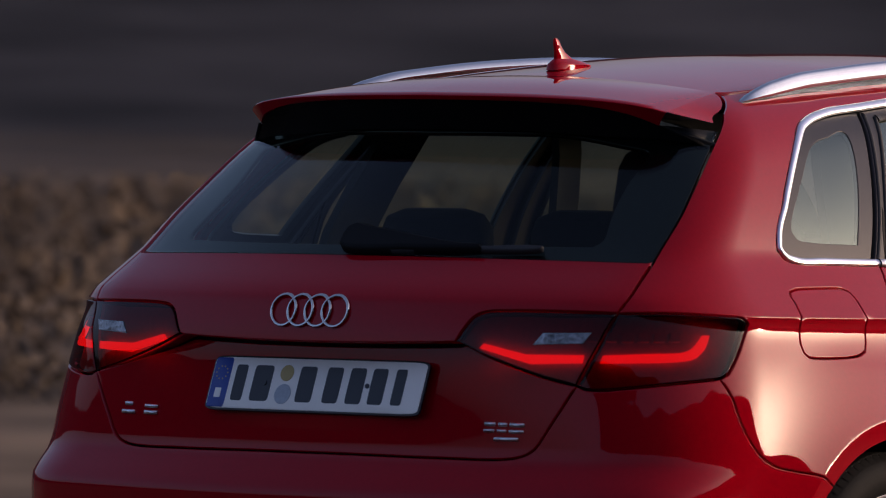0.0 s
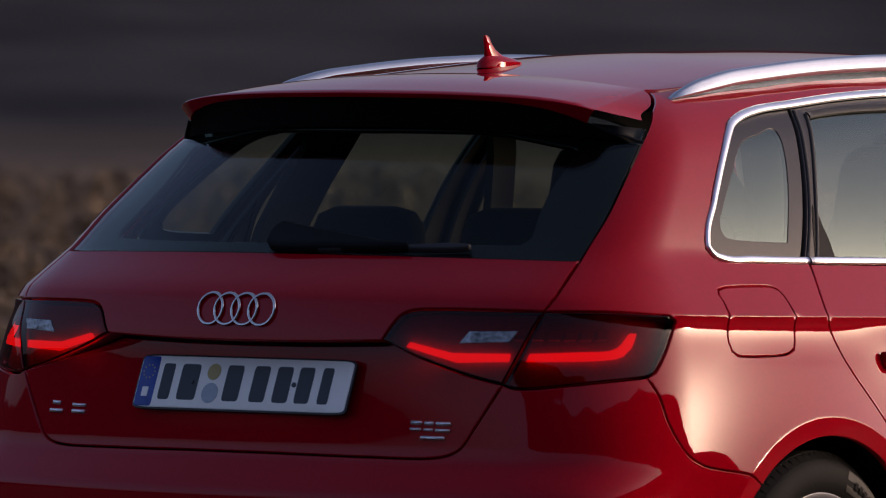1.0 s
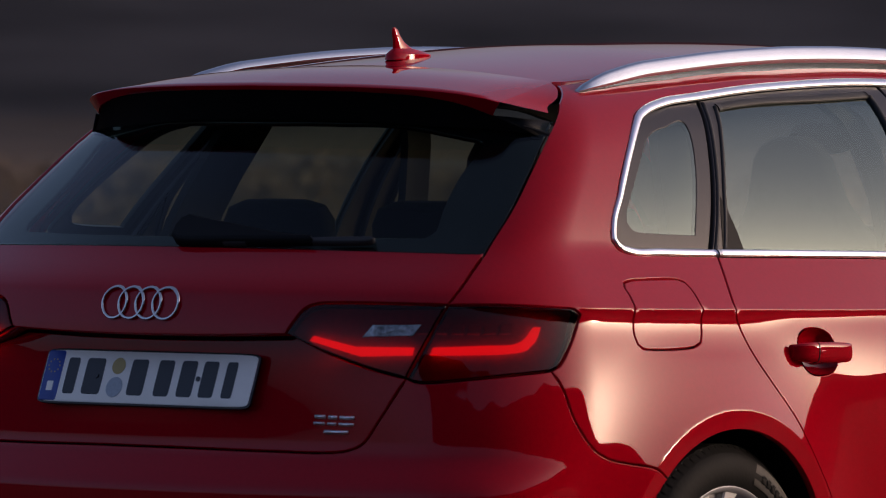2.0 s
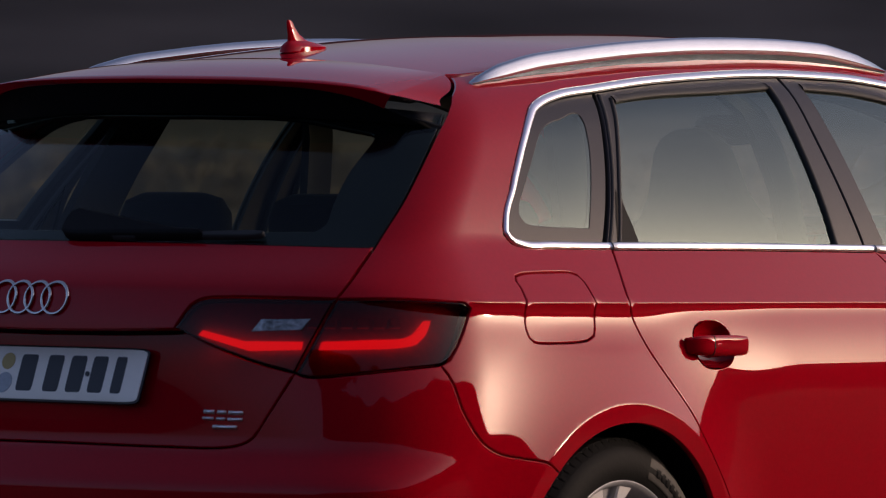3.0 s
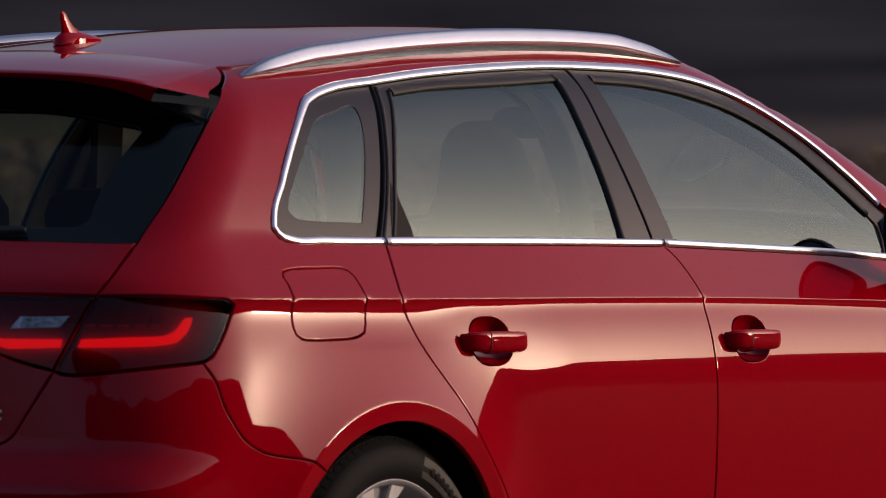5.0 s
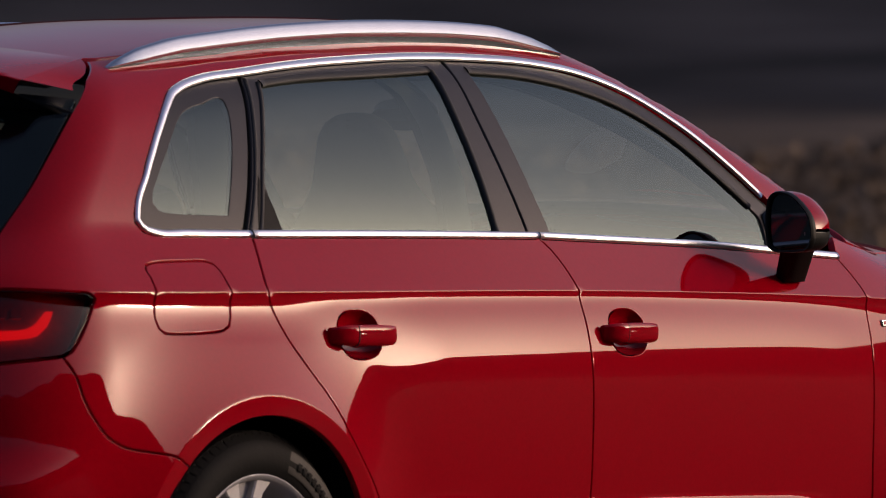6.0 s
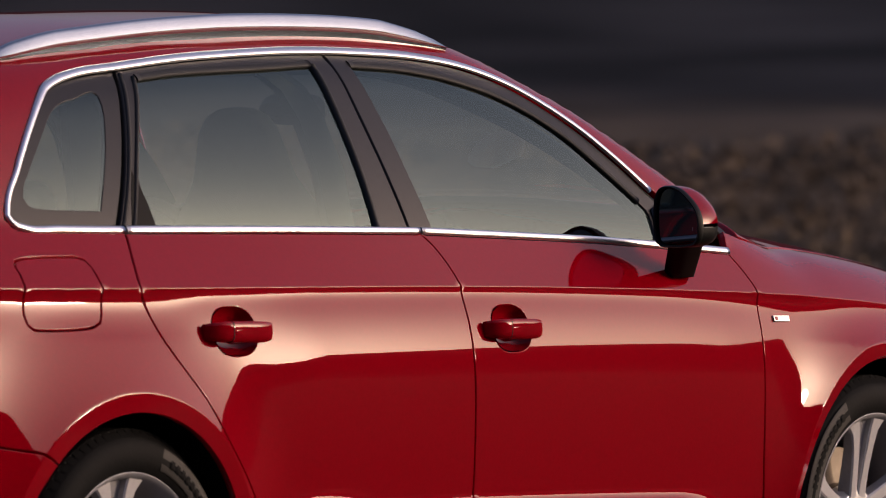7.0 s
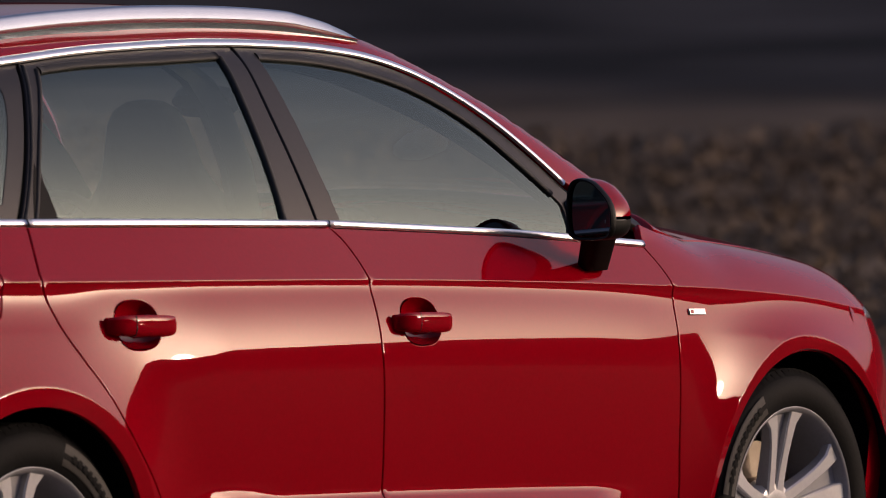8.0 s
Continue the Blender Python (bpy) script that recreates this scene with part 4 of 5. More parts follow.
def badge_bars(spec):
    for y0, y1, za, zb in spec:
        bm = bmesh.new()
        c = []
        for y, z in ((y0, za), (y1, za), (y1, zb), (y0, zb)):
            s_ = MID - 0.8 * math.atan2(y, 0.665)
            zz = np.array([z])
            x = float((REAR_X(zz) + REAR_BOW(zz) * y * y)[0] + recess(np.array([s_]), zz)[0])
            c.append((x - 0.006, y, z))
        slab(bm, c, 0.006, 0.0008)
        bmesh.ops.recalc_face_normals(bm, faces=bm.faces)
        part("badge_bar", bm, CHROME, tailgate, "chrome lettering bar")


badge_bars([(0.497, 0.462, 0.697, 0.7045), (0.490, 0.470, 0.713, 0.7205), (0.436, 0.402, 0.697, 0.7045), (0.436, 0.402, 0.710, 0.7165)])
badge_bars([(-0.398, -0.422, 0.6990, 0.7060), (-0.398, -0.422, 0.6875, 0.6925), (-0.429, -0.448, 0.6985, 0.7055), (-0.429, -0.448, 0.6870, 0.6920), (-0.454, -0.486, 0.6980, 0.7050), (-0.454, -0.486, 0.6860, 0.6915), (-0.424, -0.476, 0.6705, 0.6775)])

# side badge on the front wing
wing_badge = panel("wing_badge", bend([(2.229, 0.7645), (2.293, 0.7625)], [(2.293, 0.7625), (2.293, 0.7755)], [(2.293, 0.7755), (2.229, 0.7775)], [(2.229, 0.7775), (2.229, 0.7645)], step=0.004), BRIGHT, car,
                   gap=0.0, depth=0.006, inset=-0.0045, roll=0.001, step=0.012, label="small chrome badge on the front wing")
panel("badge_accent", bend([(2.232, 0.767), (2.244, 0.7665)], [(2.244, 0.7665), (2.244, 0.7745)], [(2.244, 0.7745), (2.232, 0.775)], [(2.232, 0.775), (2.232, 0.767)], step=0.003), PAINT, wing_badge, gap=0.0, depth=0.002, inset=-0.0055, roll=0.0006, step=0.012)

# roof rails
path = bend_open(np.array([(-0.01, 0.510), (0.03, 0.507), (0.12, 0.504), (0.37, 0.501), (0.77, 0.497), (1.12, 0.497), (1.32, 0.499), (1.45, 0.504), (1.525, 0.509)]), 0.02)
under, un = skin_over(path[:, 0], -path[:, 1])
along = np.linspace(0, 1, len(path))
rise = np.interp(along, [0, 0.015, 0.06, 0.12, 0.3, 0.6, 0.85, 0.93, 0.975, 1], [0.05, 0.35, 0.80, 0.95, 1.0, 1.0, 0.95, 0.75, 0.40, 0.05])
lift_ = np.interp(along, [0, 0.06, 0.15, 0.5, 0.85, 0.95, 1], [0.002, 0.006, 0.014, 0.018, 0.014, 0.005, 0.002])
prof = [(0.004, -0.030), (-0.016, 0.013), (-0.0115, 0.021), (-0.002, 0.0268), (0.006, 0.0262), (0.0105, 0.0220), (0.0122, 0.0175), (0.0132, 0.0160), (0.0190, 0.001), (0.0175, -0.002), (0.008, -0.008), (0.0, -0.030)]
rings = []
for i in range(len(path)):
    x, y, z = under[i]
    rings.append(np.array([(x, y - o * (0.45 + 0.55 * rise[i]), z + max(h, -0.02) * rise[i] + (lift_[i] if h > -0.02 else -0.012)) for o, h in prof]))
loft("roof_rail", rings, ALUMINIUM, car, "silver aluminium roof rail", mirror=True)

# aerial fin
fin = [(0.0, 0.070, 0.026, 0.120), (0.012, 0.068, 0.025, 0.121), (0.018, 0.055, 0.018, 0.115), (0.024, 0.031, 0.009, 0.100), (0.036, 0.018, 0.0062, 0.087), (0.050, 0.012, 0.0048, 0.078), (0.062, 0.009, 0.0038, 0.073), (0.0665, 0.004, 0.002, 0.070)]
z0 = float(skin_over(np.array([0.12]), np.array([0.0]))[0][0, 2]) - 0.004
loft("roof_aerial", [np.array([(cx + q[0], q[1], z0 + h) for q in oval(a, b, 2.3, 32)]) for h, a, b, cx in fin], PAINT, car, "red shark-fin aerial")

# door mirrors
head_a, head_b = Vector((1.806, -0.838, 0)), Vector((1.762, -0.985, 0))
across = (head_b - head_a).normalized()
ahead_ = Vector((0.97, -0.10, 0)).normalized()
half_w = (head_b - head_a).length / 2
outline = bend([(-0.97, 0.30), (-0.93, 0.62), (-0.80, 0.93), (-0.62, 1.04), (-0.30, 1.07), (0.10, 0.97), (0.52, 0.66), (0.82, 0.34), (0.96, 0.05), (1.00, -0.25), (0.97, -0.62), (0.80, -0.88), (0.45, -0.97), (-0.20, -1.0), (-0.62, -0.98), (-0.86, -0.86), (-0.95, -0.55), (-0.98, -0.10), (-0.97, 0.30)], step=0.02)
o = np.array(outline)
o = o[np.linspace(0, len(o), 56, endpoint=False).astype(int)]
if np.sum(o[:, 0] * np.roll(o[:, 1], -1) - np.roll(o[:, 0], -1) * o[:, 1]) < 0:
    o = o[::-1]


def head_ring(k, deep):
    c = (head_a + head_b) / 2 + ahead_ * deep
    out = []
    for u, v in o:
        out.append(tuple(c + across * (u * half_w * k) + Vector((0, 0, 0.9955 + v * 0.0625 * k))))
    return np.array(out)


housing = loft("door_mirror", [head_ring(0.905, 0.012), head_ring(0.905, 0.002), head_ring(0.97, 0.0), head_ring(1.0, 0.006), head_ring(1.0, 0.012), head_ring(0.985, 0.016)], BLACK_PLASTIC, front_door, "door mirror with black housing and red cap", mirror=True)
loft("mirror_glass", [head_ring(0.90, 0.0125), head_ring(0.89, 0.0075)], MIRROR, housing, mirror=True)
shells = [head_ring(k, d) for k, d in ((0.99, 0.013), (0.995, 0.034), (0.97, 0.052), (0.88, 0.070), (0.72, 0.083), (0.45, 0.092), (0.15, 0.095))]
for name, mat, keep in (("mirror_cap", PAINT, True), ("mirror_underside", BLACK_PLASTIC, False)):
    idx = [i for i in range(len(o)) if (o[i, 1] > -0.25) == keep]
    if keep:
        idx = [i for i in range(len(o)) if o[i, 1] > -0.30]
        idx = sorted(idx, key=lambda i: (math.atan2(o[i, 1], o[i, 0]) - radians(-80)) % math.tau)
    else:
        idx = [i for i in range(len(o)) if o[i, 1] < -0.20]
        idx = sorted(idx, key=lambda i: math.atan2(o[i, 1], o[i, 0]))
    loft(name, [r[idx] for r in shells], mat, housing, mirror=True, closed=False, caps=False)
ends = [Vector(r[[i for i in range(len(o)) if o[i, 0] > 0.8][0]]) for r in shells[:3]]
lit = [Vector((p.x, p.y, 0.9775)) for p in ends]
lit_low = [Vector((p.x, p.y, 0.9700)) for p in ends]
rings = [np.array([tuple(a + Vector((0, -0.004, 0))), tuple(b + Vector((0, -0.004, 0))), tuple(b + Vector((0, 0.02, 0))), tuple(a + Vector((0, 0.02, 0)))]) for a, b in zip(lit, lit_low)]
loft("indicator", rings, AMBER, housing, "clear indicator strip", mirror=True)
foot = []
for u in np.linspace(0, 1, 8):
    c = Vector((1.835, -0.905, 0.945)).lerp(Vector((1.905, -0.838, 0.868)), u)
    a, b = 0.040 - 0.004 * u, 0.026 - 0.004 * u
    foot.append(np.array([(c.x + q[0], c.y + q[1], c.z) for q in oval(a, b, 4.0, 28)]))
loft("mirror_foot", foot, WIPER, housing, mirror=True)
sail = [skin(np.array([x]), np.array([z]), -0.003)[0][0] for x, z in ((1.906, 0.940), (2.03, 0.932), (1.955, 1.025), (1.912, 1.01))]
for k in (0, 1):
    bm = bmesh.new()
    q = [Vector((p[0], p[1] if k == 0 else -p[1], p[2])) for p in sail]
    slab(bm, q, 0.01 if k == 0 else -0.01, 0.002)
    bmesh.ops.recalc_face_normals(bm, faces=bm.faces)
    part("mirror_sail", bm, GLOSS_BLACK, front_door[k])


# wheels
def wheel_meshes():
    out = []
    prof = [(0.226, -0.100), (0.236, -0.107), (0.250, -0.113), (0.268, -0.1155), (0.288, -0.1125), (0.302, -0.1035), (0.311, -0.092)]
    for a, b in ((-0.092, -0.060), (-0.052, -0.020), (-0.012, 0.012), (0.020, 0.052), (0.060, 0.092)):
        prof += [(0.309, a - 0.0005), (0.3165, a + 0.002), (0.3175, (a + b) / 2), (0.3165, b - 0.002), (0.309, b + 0.0005)]
    prof += [(0.302, 0.1035), (0.288, 0.1125), (0.268, 0.1155), (0.236, 0.107), (0.226, 0.100)]
    out.append(("tyre", *lathe(prof, 128), TYRE))
    out.append(("rim_barrel", *lathe([(0.236, -0.103), (0.2375, -0.1055), (0.234, -0.107), (0.229, -0.105), (0.2245, -0.098), (0.221, -0.084), (0.212, -0.060), (0.204, -0.02), (0.200, 0.04), (0.216, 0.08), (0.234, 0.103)], 128), RIM_GREY))
    out.append(("brake_disc", *lathe([(0.001, -0.015), (0.075, -0.015), (0.080, -0.004), (0.158, -0.004), (0.160, 0.002), (0.158, 0.018), (0.001, 0.018)], 72), DISC))
    out.append(("hub_cap", *lathe([(0.001, -0.069), (0.022, -0.0685), (0.028, -0.066), (0.030, -0.058), (0.030, -0.03)], 48), GLOSS_BLACK))
    out.append(("hub", *lathe([(0.032, -0.062), (0.046, -0.066), (0.066, -0.062), (0.074, -0.050), (0.074, -0.010)], 60), ALLOY))
    return out


def spoke_mesh():
    """One twin spoke, pointing up: two tapered arms with a sunken web between them."""
    v, f = [], []
    for k in (-1, 1):
        base = len(v)
        for r, off, w, y, deep in ((0.050, 0.017, 0.015, -0.064, 0.034), (0.085, 0.019, 0.014, -0.070, 0.034), (0.125, 0.023, 0.0135, -0.078, 0.030), (0.165, 0.029, 0.0140, -0.086, 0.026), (0.200, 0.037, 0.0165, -0.092, 0.022), (0.224, 0.050, 0.0230, -0.096, 0.020)):
            c = k * off
            for dx, dy in ((-w, deep), (-w, 0.004), (-w + 0.003, 0.0), (w - 0.003, 0.0), (w, 0.004), (w, deep)):
                x = c + dx
                v.append((x, y + dy, math.sqrt(max(r * r - x * x, 1e-6))))
        for j in range(5):
            for i in range(6):
                i2 = (i + 1) % 6
                f.append((base + j * 6 + i, base + j * 6 + i2, base + (j + 1) * 6 + i2, base + (j + 1) * 6 + i))
    web = len(f)
    base = len(v)
    for r, off, y in ((0.060, 0.012, -0.054), (0.125, 0.018, -0.064), (0.185, 0.028, -0.074), (0.222, 0.040, -0.080)):
        for x in (-off, off):
            v.append((x, y, math.sqrt(r * r - x * x)))
        for x in (off, -off):
            v.append((x, y + 0.014, math.sqrt(r * r - x * x)))
    for j in range(3):
        for i in range(4):
            i2 = (i + 1) % 4
            f.append((base + j * 4 + i, base + j * 4 + i2, base + (j + 1) * 4 + i2, base + (j + 1) * 4 + i))
    bm = bmesh.new()
    vs = [bm.verts.new(p) for p in v]
    for k, q in enumerate(f):
        face = bm.faces.new([vs[i] for i in q])
        face.material_index = 0 if k < web and k % 6 in (1, 2, 3) else 1
    bmesh.ops.recalc_face_normals(bm, faces=bm.faces)
    return bm


def mark_mesh(r0, r1, a0, a1, y):
    n = max(2, int(abs(a1 - a0) / 2))
    a = np.radians(np.linspace(a0, a1, n + 1))
    v = [(r * math.cos(t), y + (0.0012 if r in (r0, r1) else 0) - 0.012 * ((r - 0.268) / 0.03) ** 2 * -0.35, r * math.sin(t)) for r in (r0, r0 + 0.0015, r1 - 0.0015, r1) for t in a]
    f = [(j * (n + 1) + i, j * (n + 1) + i + 1, (j + 1) * (n + 1) + i + 1, (j + 1) * (n + 1) + i) for j in range(3) for i in range(n)]
    return v, f


made, spoke_data = {}, None
for cx in (0.0, 2.637):
    for k in (-1, 1):
        turn = pose(cx, k * (0.7575 if cx else 0.752), 0.3175, 0, 0, 0 if k < 0 else 180)
        hub = new("wheel")
        hub.parent, hub.matrix_basis = car, turn
        tagged(hub, "silver twin-spoke alloy wheel with black tyre")
        for name, v, f, mat in wheel_meshes() if not made else [(n, None, None, None) for n in made]:
            if name not in made:
                ob = build(name, v, f, mat, hub)
                sharpen(ob, 45)
                made[name] = ob.data
            else:
                ob = new(name, made[name])
                ob.parent = hub
        for i in range(5):
            if spoke_data is None:
                ob = part("spoke", spoke_mesh(), ALLOY, hub)
                ob.data.materials.append(RIM_GREY)
                sharpen(ob, 30)
                spoke_data = ob.data
            else:
                ob = new("spoke", spoke_data)
                ob.parent = hub
            ob.matrix_basis = pose(0, 0, 0, 0, -4 + 72 * i, 0)
        v, f = [], []
        for i in range(84):
            a0_, a1_ = math.tau * i / 84, math.tau * (i + 0.78) / 84
            j = len(v)
            for r_, y_ in ((0.3015, -0.1050), (0.3115, -0.0945), (0.3182, -0.0880), (0.3182, -0.0700)):
                v += [(r_ * math.cos(a_ + 0.02 * (y_ + 0.09) * 10), y_, r_ * math.sin(a_ + 0.02 * (y_ + 0.09) * 10)) for a_ in (a0_, a1_)]
            f += [(j + 2 * q, j + 2 * q + 1, j + 2 * q + 3, j + 2 * q + 2) for q in range(3)]
        tagged(build("shoulder_tread", v, f, TYRE, hub), kind="stuff")
        if k < 0:
            turn_ = 0 if cx else -98
            v, f = mark_mesh(0.249, 0.293, 116 + turn_, 168 + turn_, -0.1166)
            build("sidewall_band", v, [q[::-1] for q in f], TYRE_MARK, hub)
            for i in range(11):
                v, f = mark_mesh(0.2615, 0.2795, 121 + turn_ + 3.9 * i, 123.3 + turn_ + 3.9 * i, -0.1176)
                build("sidewall_bar", v, [q[::-1] for q in f], TYRE, hub)
# wheel wells, floor and inner shell
for w_ in WHEELS:
    _, cx, cz, r, lip = w_
    a = np.radians(np.linspace(-20, 200, 40))
    rings = [np.stack([cx + (r + g) * np.cos(a), np.full(40, y), cz + (r + g) * np.sin(a)], -1) for y, g in ((-0.885, 0.006), (-0.86, 0.012), (-0.80, 0.018), (-0.55, 0.018), (-0.52, -0.10), (-0.52, -0.25))]
    loft("wheel_well", rings, SHELL, car, mirror=True, closed=False, caps=False)
S_, Z_ = np.meshgrid(np.linspace(MID, 3.1, 150), np.linspace(0.24, 0.955, 24))
keep = np.ones(S_.shape, bool)
for w_ in WHEELS:
    keep &= np.hypot(np.where(S_ < FAN, FAN - 0.885 * np.tan((FAN - S_) / 0.8), S_) - w_[1], Z_ - w_[2]) > w_[3] + 0.02
q, _ = skin(S_.ravel(), Z_.ravel(), 0.085)
n_, m_ = S_.shape
faces = [(i * m_ + j, i * m_ + j + 1, (i + 1) * m_ + j + 1, (i + 1) * m_ + j) for i in range(n_ - 1) for j in range(m_ - 1) if keep[i:i + 2, j:j + 2].all()]
build("inner_shell", q, faces, SHELL, car, None, "", True)
bm = bmesh.new()
block(bm, (-0.70, -0.50, 0.20), (3.2, 0.50, 0.30), 0.02)
part("floor_pan", bm, SHELL, car)

# cabin
def cushion(name, mat, parent, sections, label="", n=36):
    """sections: centre x, z, then half width, half thickness, lean of the thickness axis in degrees, and the middle's y."""
    rings = []
    for x, z, a, b, lean, y in sections:
        d = Vector((math.cos(radians(lean)), 0, math.sin(radians(lean))))
        rings.append(np.array([(x + d.x * q[1], y + q[0], z + d.z * q[1]) for q in oval(a, b, 3.0, n)]))
    return loft(name, rings, mat, parent, label)


for y in (-0.37, 0.37):
    seat = cushion("front_seat", SEAT, car, [(1.22, 0.42, 0.20, 0.05, 20, y), (1.18, 0.52, 0.25, 0.07, 20, y), (1.13, 0.70, 0.26, 0.065, 20, y), (1.08, 0.88, 0.25, 0.06, 18, y), (1.045, 0.99, 0.195, 0.055, 16, y), (1.025, 1.05, 0.145, 0.05, 14, y),
                   (1.015, 1.09, 0.118, 0.048, 12, y), (1.005, 1.14, 0.102, 0.048, 10, y), (0.995, 1.185, 0.088, 0.045, 8, y), (0.99, 1.213, 0.068, 0.038, 6, y), (0.988, 1.228, 0.040, 0.025, 5, y), (0.987, 1.232, 0.015, 0.01, 5, y)], "dark sports seat with integrated headrest")
    cushion("seat_cushion", SEAT, seat, [(1.25, 0.30, 0.24, 0.20, 0, y), (1.30, 0.40, 0.25, 0.25, 0, y), (1.32, 0.46, 0.22, 0.22, 0, y)])
bench = cushion("rear_seat", SEAT, car, [(0.36, 0.45, 0.60, 0.06, 20, 0), (0.30, 0.65, 0.64, 0.08, 20, 0), (0.24, 0.85, 0.63, 0.075, 20, 0), (0.215, 0.955, 0.60, 0.06, 18, 0), (0.21, 0.985, 0.57, 0.04, 16, 0)], "dark rear seat back")
for y in (-0.385, 0.0, 0.385):
    cushion("headrest", SEAT, bench, [(0.205, 0.975, 0.125, 0.03, 15, y), (0.20, 1.00, 0.135, 0.045, 15, y), (0.195, 1.055, 0.135, 0.045, 12, y), (0.19, 1.085, 0.118, 0.038, 10, y), (0.188, 1.098, 0.08, 0.02, 8, y)])
cushion("dashboard", CABIN, car, [(1.72, 0.60, 0.70, 0.10, 0, 0), (1.80, 0.80, 0.72, 0.16, 0, 0), (1.90, 0.90, 0.72, 0.22, 0, 0), (1.98, 0.935, 0.70, 0.24, 0, 0)])
rings = []
for q in np.linspace(0, math.tau, 9):
    t = np.linspace(0, math.tau, 44, endpoint=False)
    r = 0.178 + 0.014 * math.cos(q)
    rings.append(np.stack([1.56 + 0.42 * r * np.cos(t) - 0.014 * math.sin(q), 0.37 + r * np.sin(t), 0.86 + 0.9 * r * np.cos(t)], -1))
loft("steering_wheel", rings, CABIN, car, caps=False)
cushion("load_cover", CABIN, car, [(-0.2, 0.90, 0.60, 0.36, 0, 0), (-0.2, 0.925, 0.60, 0.37, 0, 0)])
cushion("rear_view_mirror", CABIN, car, [(1.62, 1.222, 0.075, 0.014, 90, -0.03), (1.64, 1.222, 0.085, 0.034, 90, -0.03), (1.66, 1.222, 0.075, 0.030, 90, -0.03)])

# inner pillar and roof edge trim: lower edge x, y, z, then how far the band reaches up and forward
def inner_trim(name, line, reach_):
    low_ = bend_open(np.array(line, float), 0.03)
    rings = []
    for x, y, z in low_:
        c, d = np.array((x, y, z)), np.array(reach_, float)
        rings.append(np.array([c, c + d * 0.5 + (0, -0.012, 0), c + d, c + d + (0, 0.02, 0), c + d * 0.5 + (0, 0.012, 0), c + (0, 0.02, 0)]))
    loft(name, rings, CABIN, car, mirror=True)


inner_trim("pillar_trim", [(0.80, -0.545, 1.31), (0.89, -0.575, 1.245), (0.935, -0.61, 1.12), (0.95, -0.635, 1.0), (0.955, -0.65, 0.9)], (0.085, 0, 0.004))
inner_trim("pillar_trim", [(1.05, -0.545, 1.298), (1.20, -0.55, 1.293), (1.40, -0.555, 1.262), (1.565, -0.57, 1.215), (1.72, -0.60, 1.155), (1.86, -0.63, 1.085), (2.05, -0.69, 0.965)], (0.03, 0.05, 0.045))
inner_trim("pillar_trim", [(0.215, -0.545, 1.27), (0.175, -0.58, 1.18), (0.125, -0.635, 1.04), (0.10, -0.66, 0.93)], (0.17, 0.0, 0.006))
inner_trim("roof_edge_trim", [(0.10, -0.53, 1.262), (0.35, -0.535, 1.284), (0.60, -0.54, 1.293), (0.80, -0.545, 1.296), (1.05, -0.545, 1.298)], (0.0, 0.06, 0.035))

# ---------------------------------------------------------------- the land
SOIL = grain(material("dry_scrub_soil", (0.20, 0.140, 0.085), 0.95, spec=0.1), 0.7, 0.16, 0.30, 1.55, 9.0, space="Object")


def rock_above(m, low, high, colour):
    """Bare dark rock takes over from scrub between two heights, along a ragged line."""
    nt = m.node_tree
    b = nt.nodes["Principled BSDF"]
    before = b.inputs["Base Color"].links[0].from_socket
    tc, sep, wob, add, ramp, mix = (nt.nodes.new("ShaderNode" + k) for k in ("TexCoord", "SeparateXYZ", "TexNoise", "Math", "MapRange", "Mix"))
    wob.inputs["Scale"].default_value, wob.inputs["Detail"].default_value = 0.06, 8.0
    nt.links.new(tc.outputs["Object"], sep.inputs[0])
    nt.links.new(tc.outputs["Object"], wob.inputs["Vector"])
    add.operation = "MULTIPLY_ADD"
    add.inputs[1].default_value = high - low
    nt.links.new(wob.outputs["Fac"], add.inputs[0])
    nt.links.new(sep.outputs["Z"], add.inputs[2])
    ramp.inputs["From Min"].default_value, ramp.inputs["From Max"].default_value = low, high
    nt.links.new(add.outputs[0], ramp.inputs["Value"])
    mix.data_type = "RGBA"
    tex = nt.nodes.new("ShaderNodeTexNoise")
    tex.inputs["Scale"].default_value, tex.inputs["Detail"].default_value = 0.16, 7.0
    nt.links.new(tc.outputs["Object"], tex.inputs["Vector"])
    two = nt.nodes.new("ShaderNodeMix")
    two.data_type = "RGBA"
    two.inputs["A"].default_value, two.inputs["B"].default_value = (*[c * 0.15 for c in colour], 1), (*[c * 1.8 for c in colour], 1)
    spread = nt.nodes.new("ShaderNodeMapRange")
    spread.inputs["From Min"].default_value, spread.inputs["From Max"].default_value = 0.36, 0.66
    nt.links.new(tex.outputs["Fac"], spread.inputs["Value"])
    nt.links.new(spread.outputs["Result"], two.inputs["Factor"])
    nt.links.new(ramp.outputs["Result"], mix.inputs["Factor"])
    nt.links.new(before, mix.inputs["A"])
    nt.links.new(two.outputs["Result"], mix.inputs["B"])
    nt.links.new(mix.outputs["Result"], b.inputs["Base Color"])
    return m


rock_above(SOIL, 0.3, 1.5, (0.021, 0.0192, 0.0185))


RIDGE = smooth_curve([-190, -178, -165, -140, -118, -92, -63, -57, -53, -50, -47, -43, -38, -33, -20, 0, 30, 60, 110, 170, 182, 195, 220],
                     [3, 4, 17, 21, 23, 22.5, 17.5, 15, 11, 6.6, 5.0, 5.6, 7.3, 7.4, 8.0, 6.0, 4.6, 6, 5, 3, 4, 17, 21])  # rise in degrees by bearing


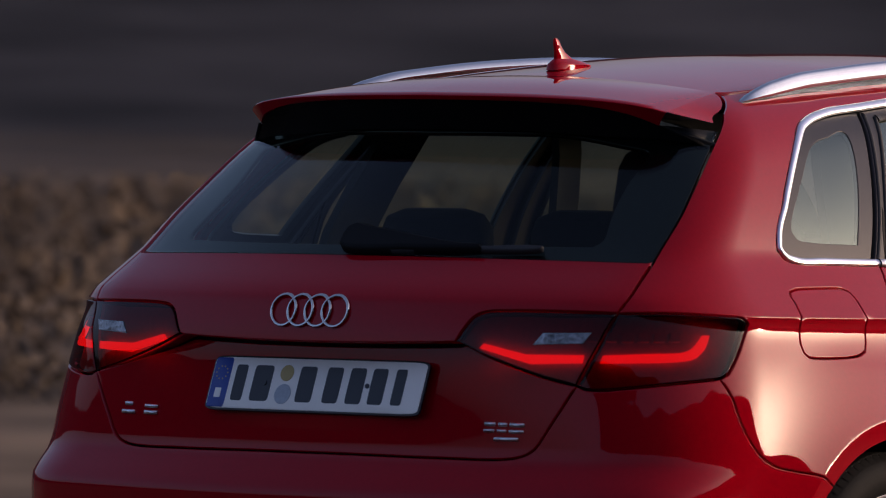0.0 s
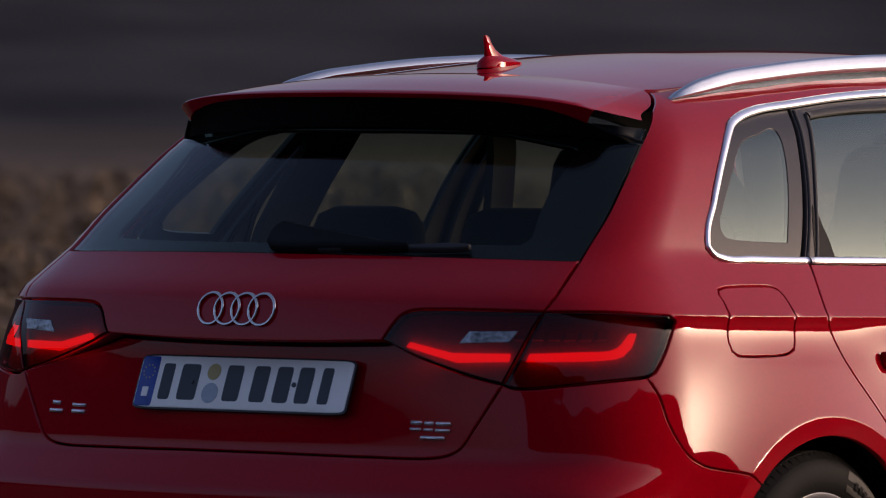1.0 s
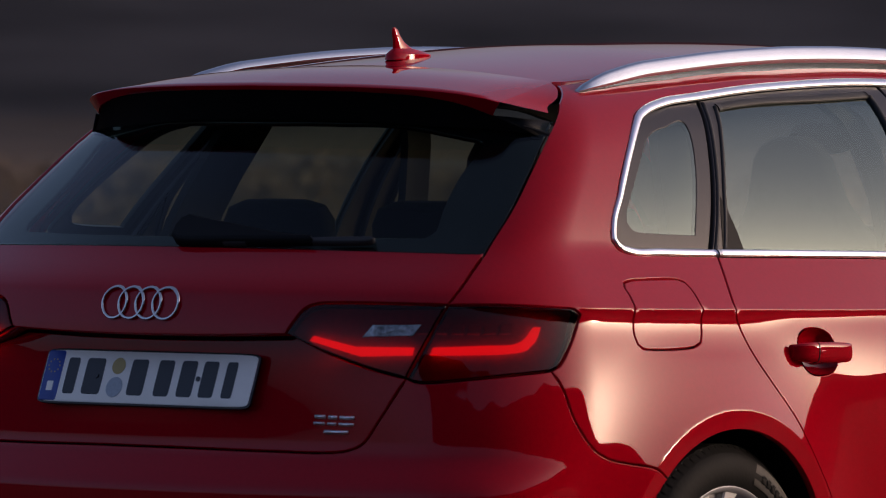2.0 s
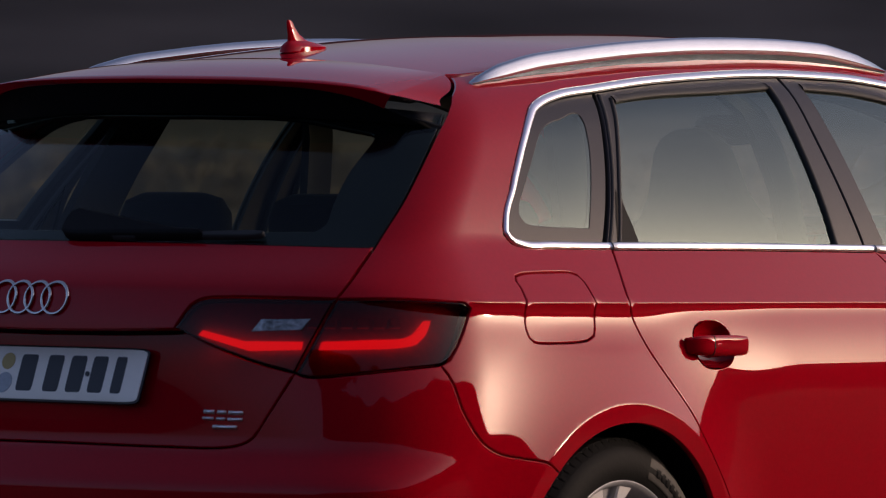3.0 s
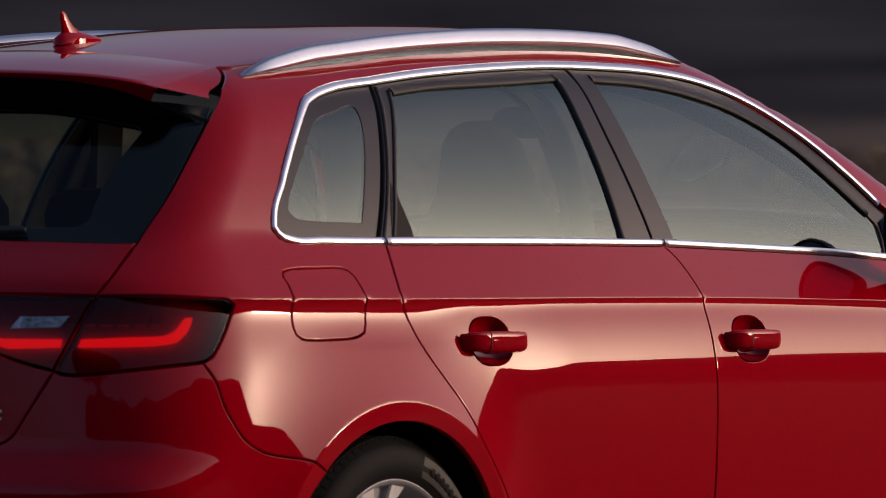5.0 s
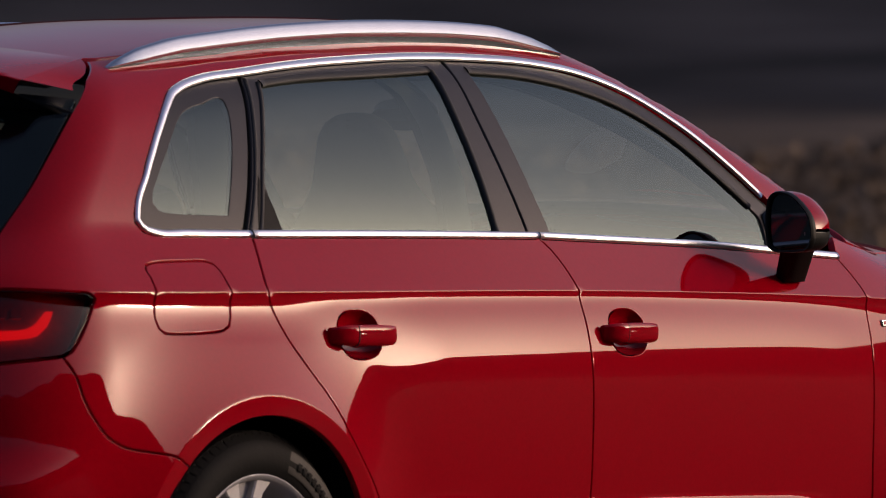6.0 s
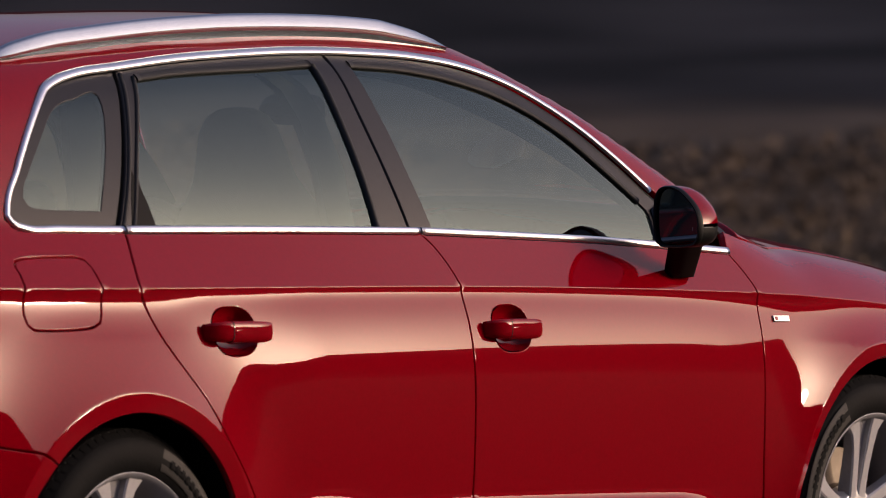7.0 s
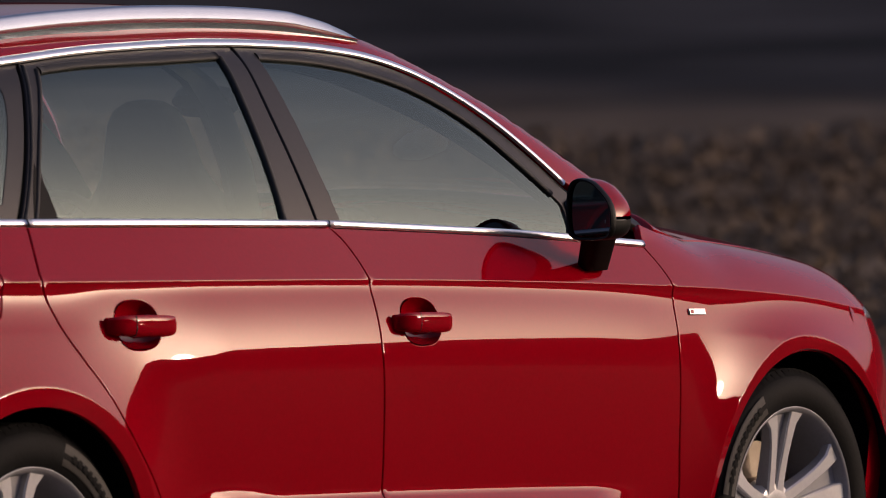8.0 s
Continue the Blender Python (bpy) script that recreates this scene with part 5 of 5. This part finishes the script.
def land_height(x, y):
    """Flat round the car, then rising to ridges."""
    r, a = np.hypot(x, y), np.degrees(np.arctan2(y, x))
    far = np.clip((r - 58) / 170, 0, 1)
    far = far * far * (3 - 2 * far)
    bumps = np.array([noise.fractal(Vector((px * 0.010, py * 0.010, 0.3)), 0.9, 2.1, 6) for px, py in zip(x.ravel(), y.ravel())]).reshape(x.shape)
    return far * np.clip(r, 0, 420) * (np.tan(np.radians(RIDGE(a))) + 0.022 * bumps) - np.clip(r - 420, 0, 4000) * 0.05 * far


rad = np.concatenate([[0.0], np.geomspace(3, 2600, 80)])
ang = np.linspace(0, math.tau, 420, endpoint=False)
X, Y = rad[:, None] * np.cos(ang) + 0.5, rad[:, None] * np.sin(ang)
Z = land_height(X, Y)
n_, m_ = X.shape
faces = [(i * m_ + j, (i + 1) * m_ + j, (i + 1) * m_ + (j + 1) % m_, i * m_ + (j + 1) % m_) for i in range(1, n_ - 1) for j in range(m_)]
faces += [(0, m_ + j, m_ + (j + 1) % m_) for j in range(m_)]
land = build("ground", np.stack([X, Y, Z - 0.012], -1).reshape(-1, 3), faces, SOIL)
tagged(land, "dry brown scrub plain rising to dark rocky hills", "ground", kind="structure")


# low dry bushes on the plain
SHRUB = grain(material("dry_shrub_leaf", (0.18, 0.136, 0.094), 0.9, spec=0.1), 0.3, 0.2, 0.65, 1.25, 2.0)
rng = random.Random(4)
sv, sf = [], []
for _ in range(150):
    far_, side_ = 17 + 58 * rng.random() ** 0.8, radians(35.5 + rng.uniform(-11, 11))
    bx, by = far_ * math.cos(side_), far_ * math.sin(side_)
    bz = float(land_height(np.array([bx]), np.array([by]))[0])
    size = rng.uniform(0.5, 1.5) * (0.6 + far_ / 40)
    tall_ = rng.uniform(0.07, 0.18)
    for _ in range(900):
        u, v, r = rng.uniform(0, math.tau), rng.random(), rng.random() ** 0.4
        cx_, cy_, cz_ = bx + size * r * math.cos(u) * math.sqrt(1 - v * v), by + size * r * math.sin(u) * math.sqrt(1 - v * v), bz + size * tall_ * r * v
        k = size * rng.uniform(0.018, 0.04)
        i = len(sv)
        for _ in range(3):
            sv.append((cx_ + rng.uniform(-k, k), cy_ + rng.uniform(-k, k), max(bz - 0.02, cz_ + rng.uniform(-k, k))))
        sf.append((i, i + 1, i + 2))
shrubs = build("shrubs", sv, sf, SHRUB)
tagged(shrubs, "low dry brown bushes scattered over the plain", "bushes", kind="stuff")

# unseen asphalt, added wide and dark so the lower flank mirrors dark ground
ASPHALT = grain(material("worn_asphalt", (0.026, 0.0245, 0.023), 0.9, spec=0.15), 40.0, 0.3, 0.6, 1.4, 6.0, bump=0.004)
xs_, ys_ = np.linspace(-160, 200, 73), np.linspace(-52, 3.2, 9)
XX, YY = np.meshgrid(xs_, ys_)
faces = [(i * 73 + j, i * 73 + j + 1, (i + 1) * 73 + j + 1, (i + 1) * 73 + j) for i in range(8) for j in range(72)]
road = build("road", np.stack([XX, YY, 0 * XX], -1).reshape(-1, 3), faces, ASPHALT)
tagged(road, "wide dark worn asphalt under the parked car, added out of view to darken low reflections", "road", kind="structure")
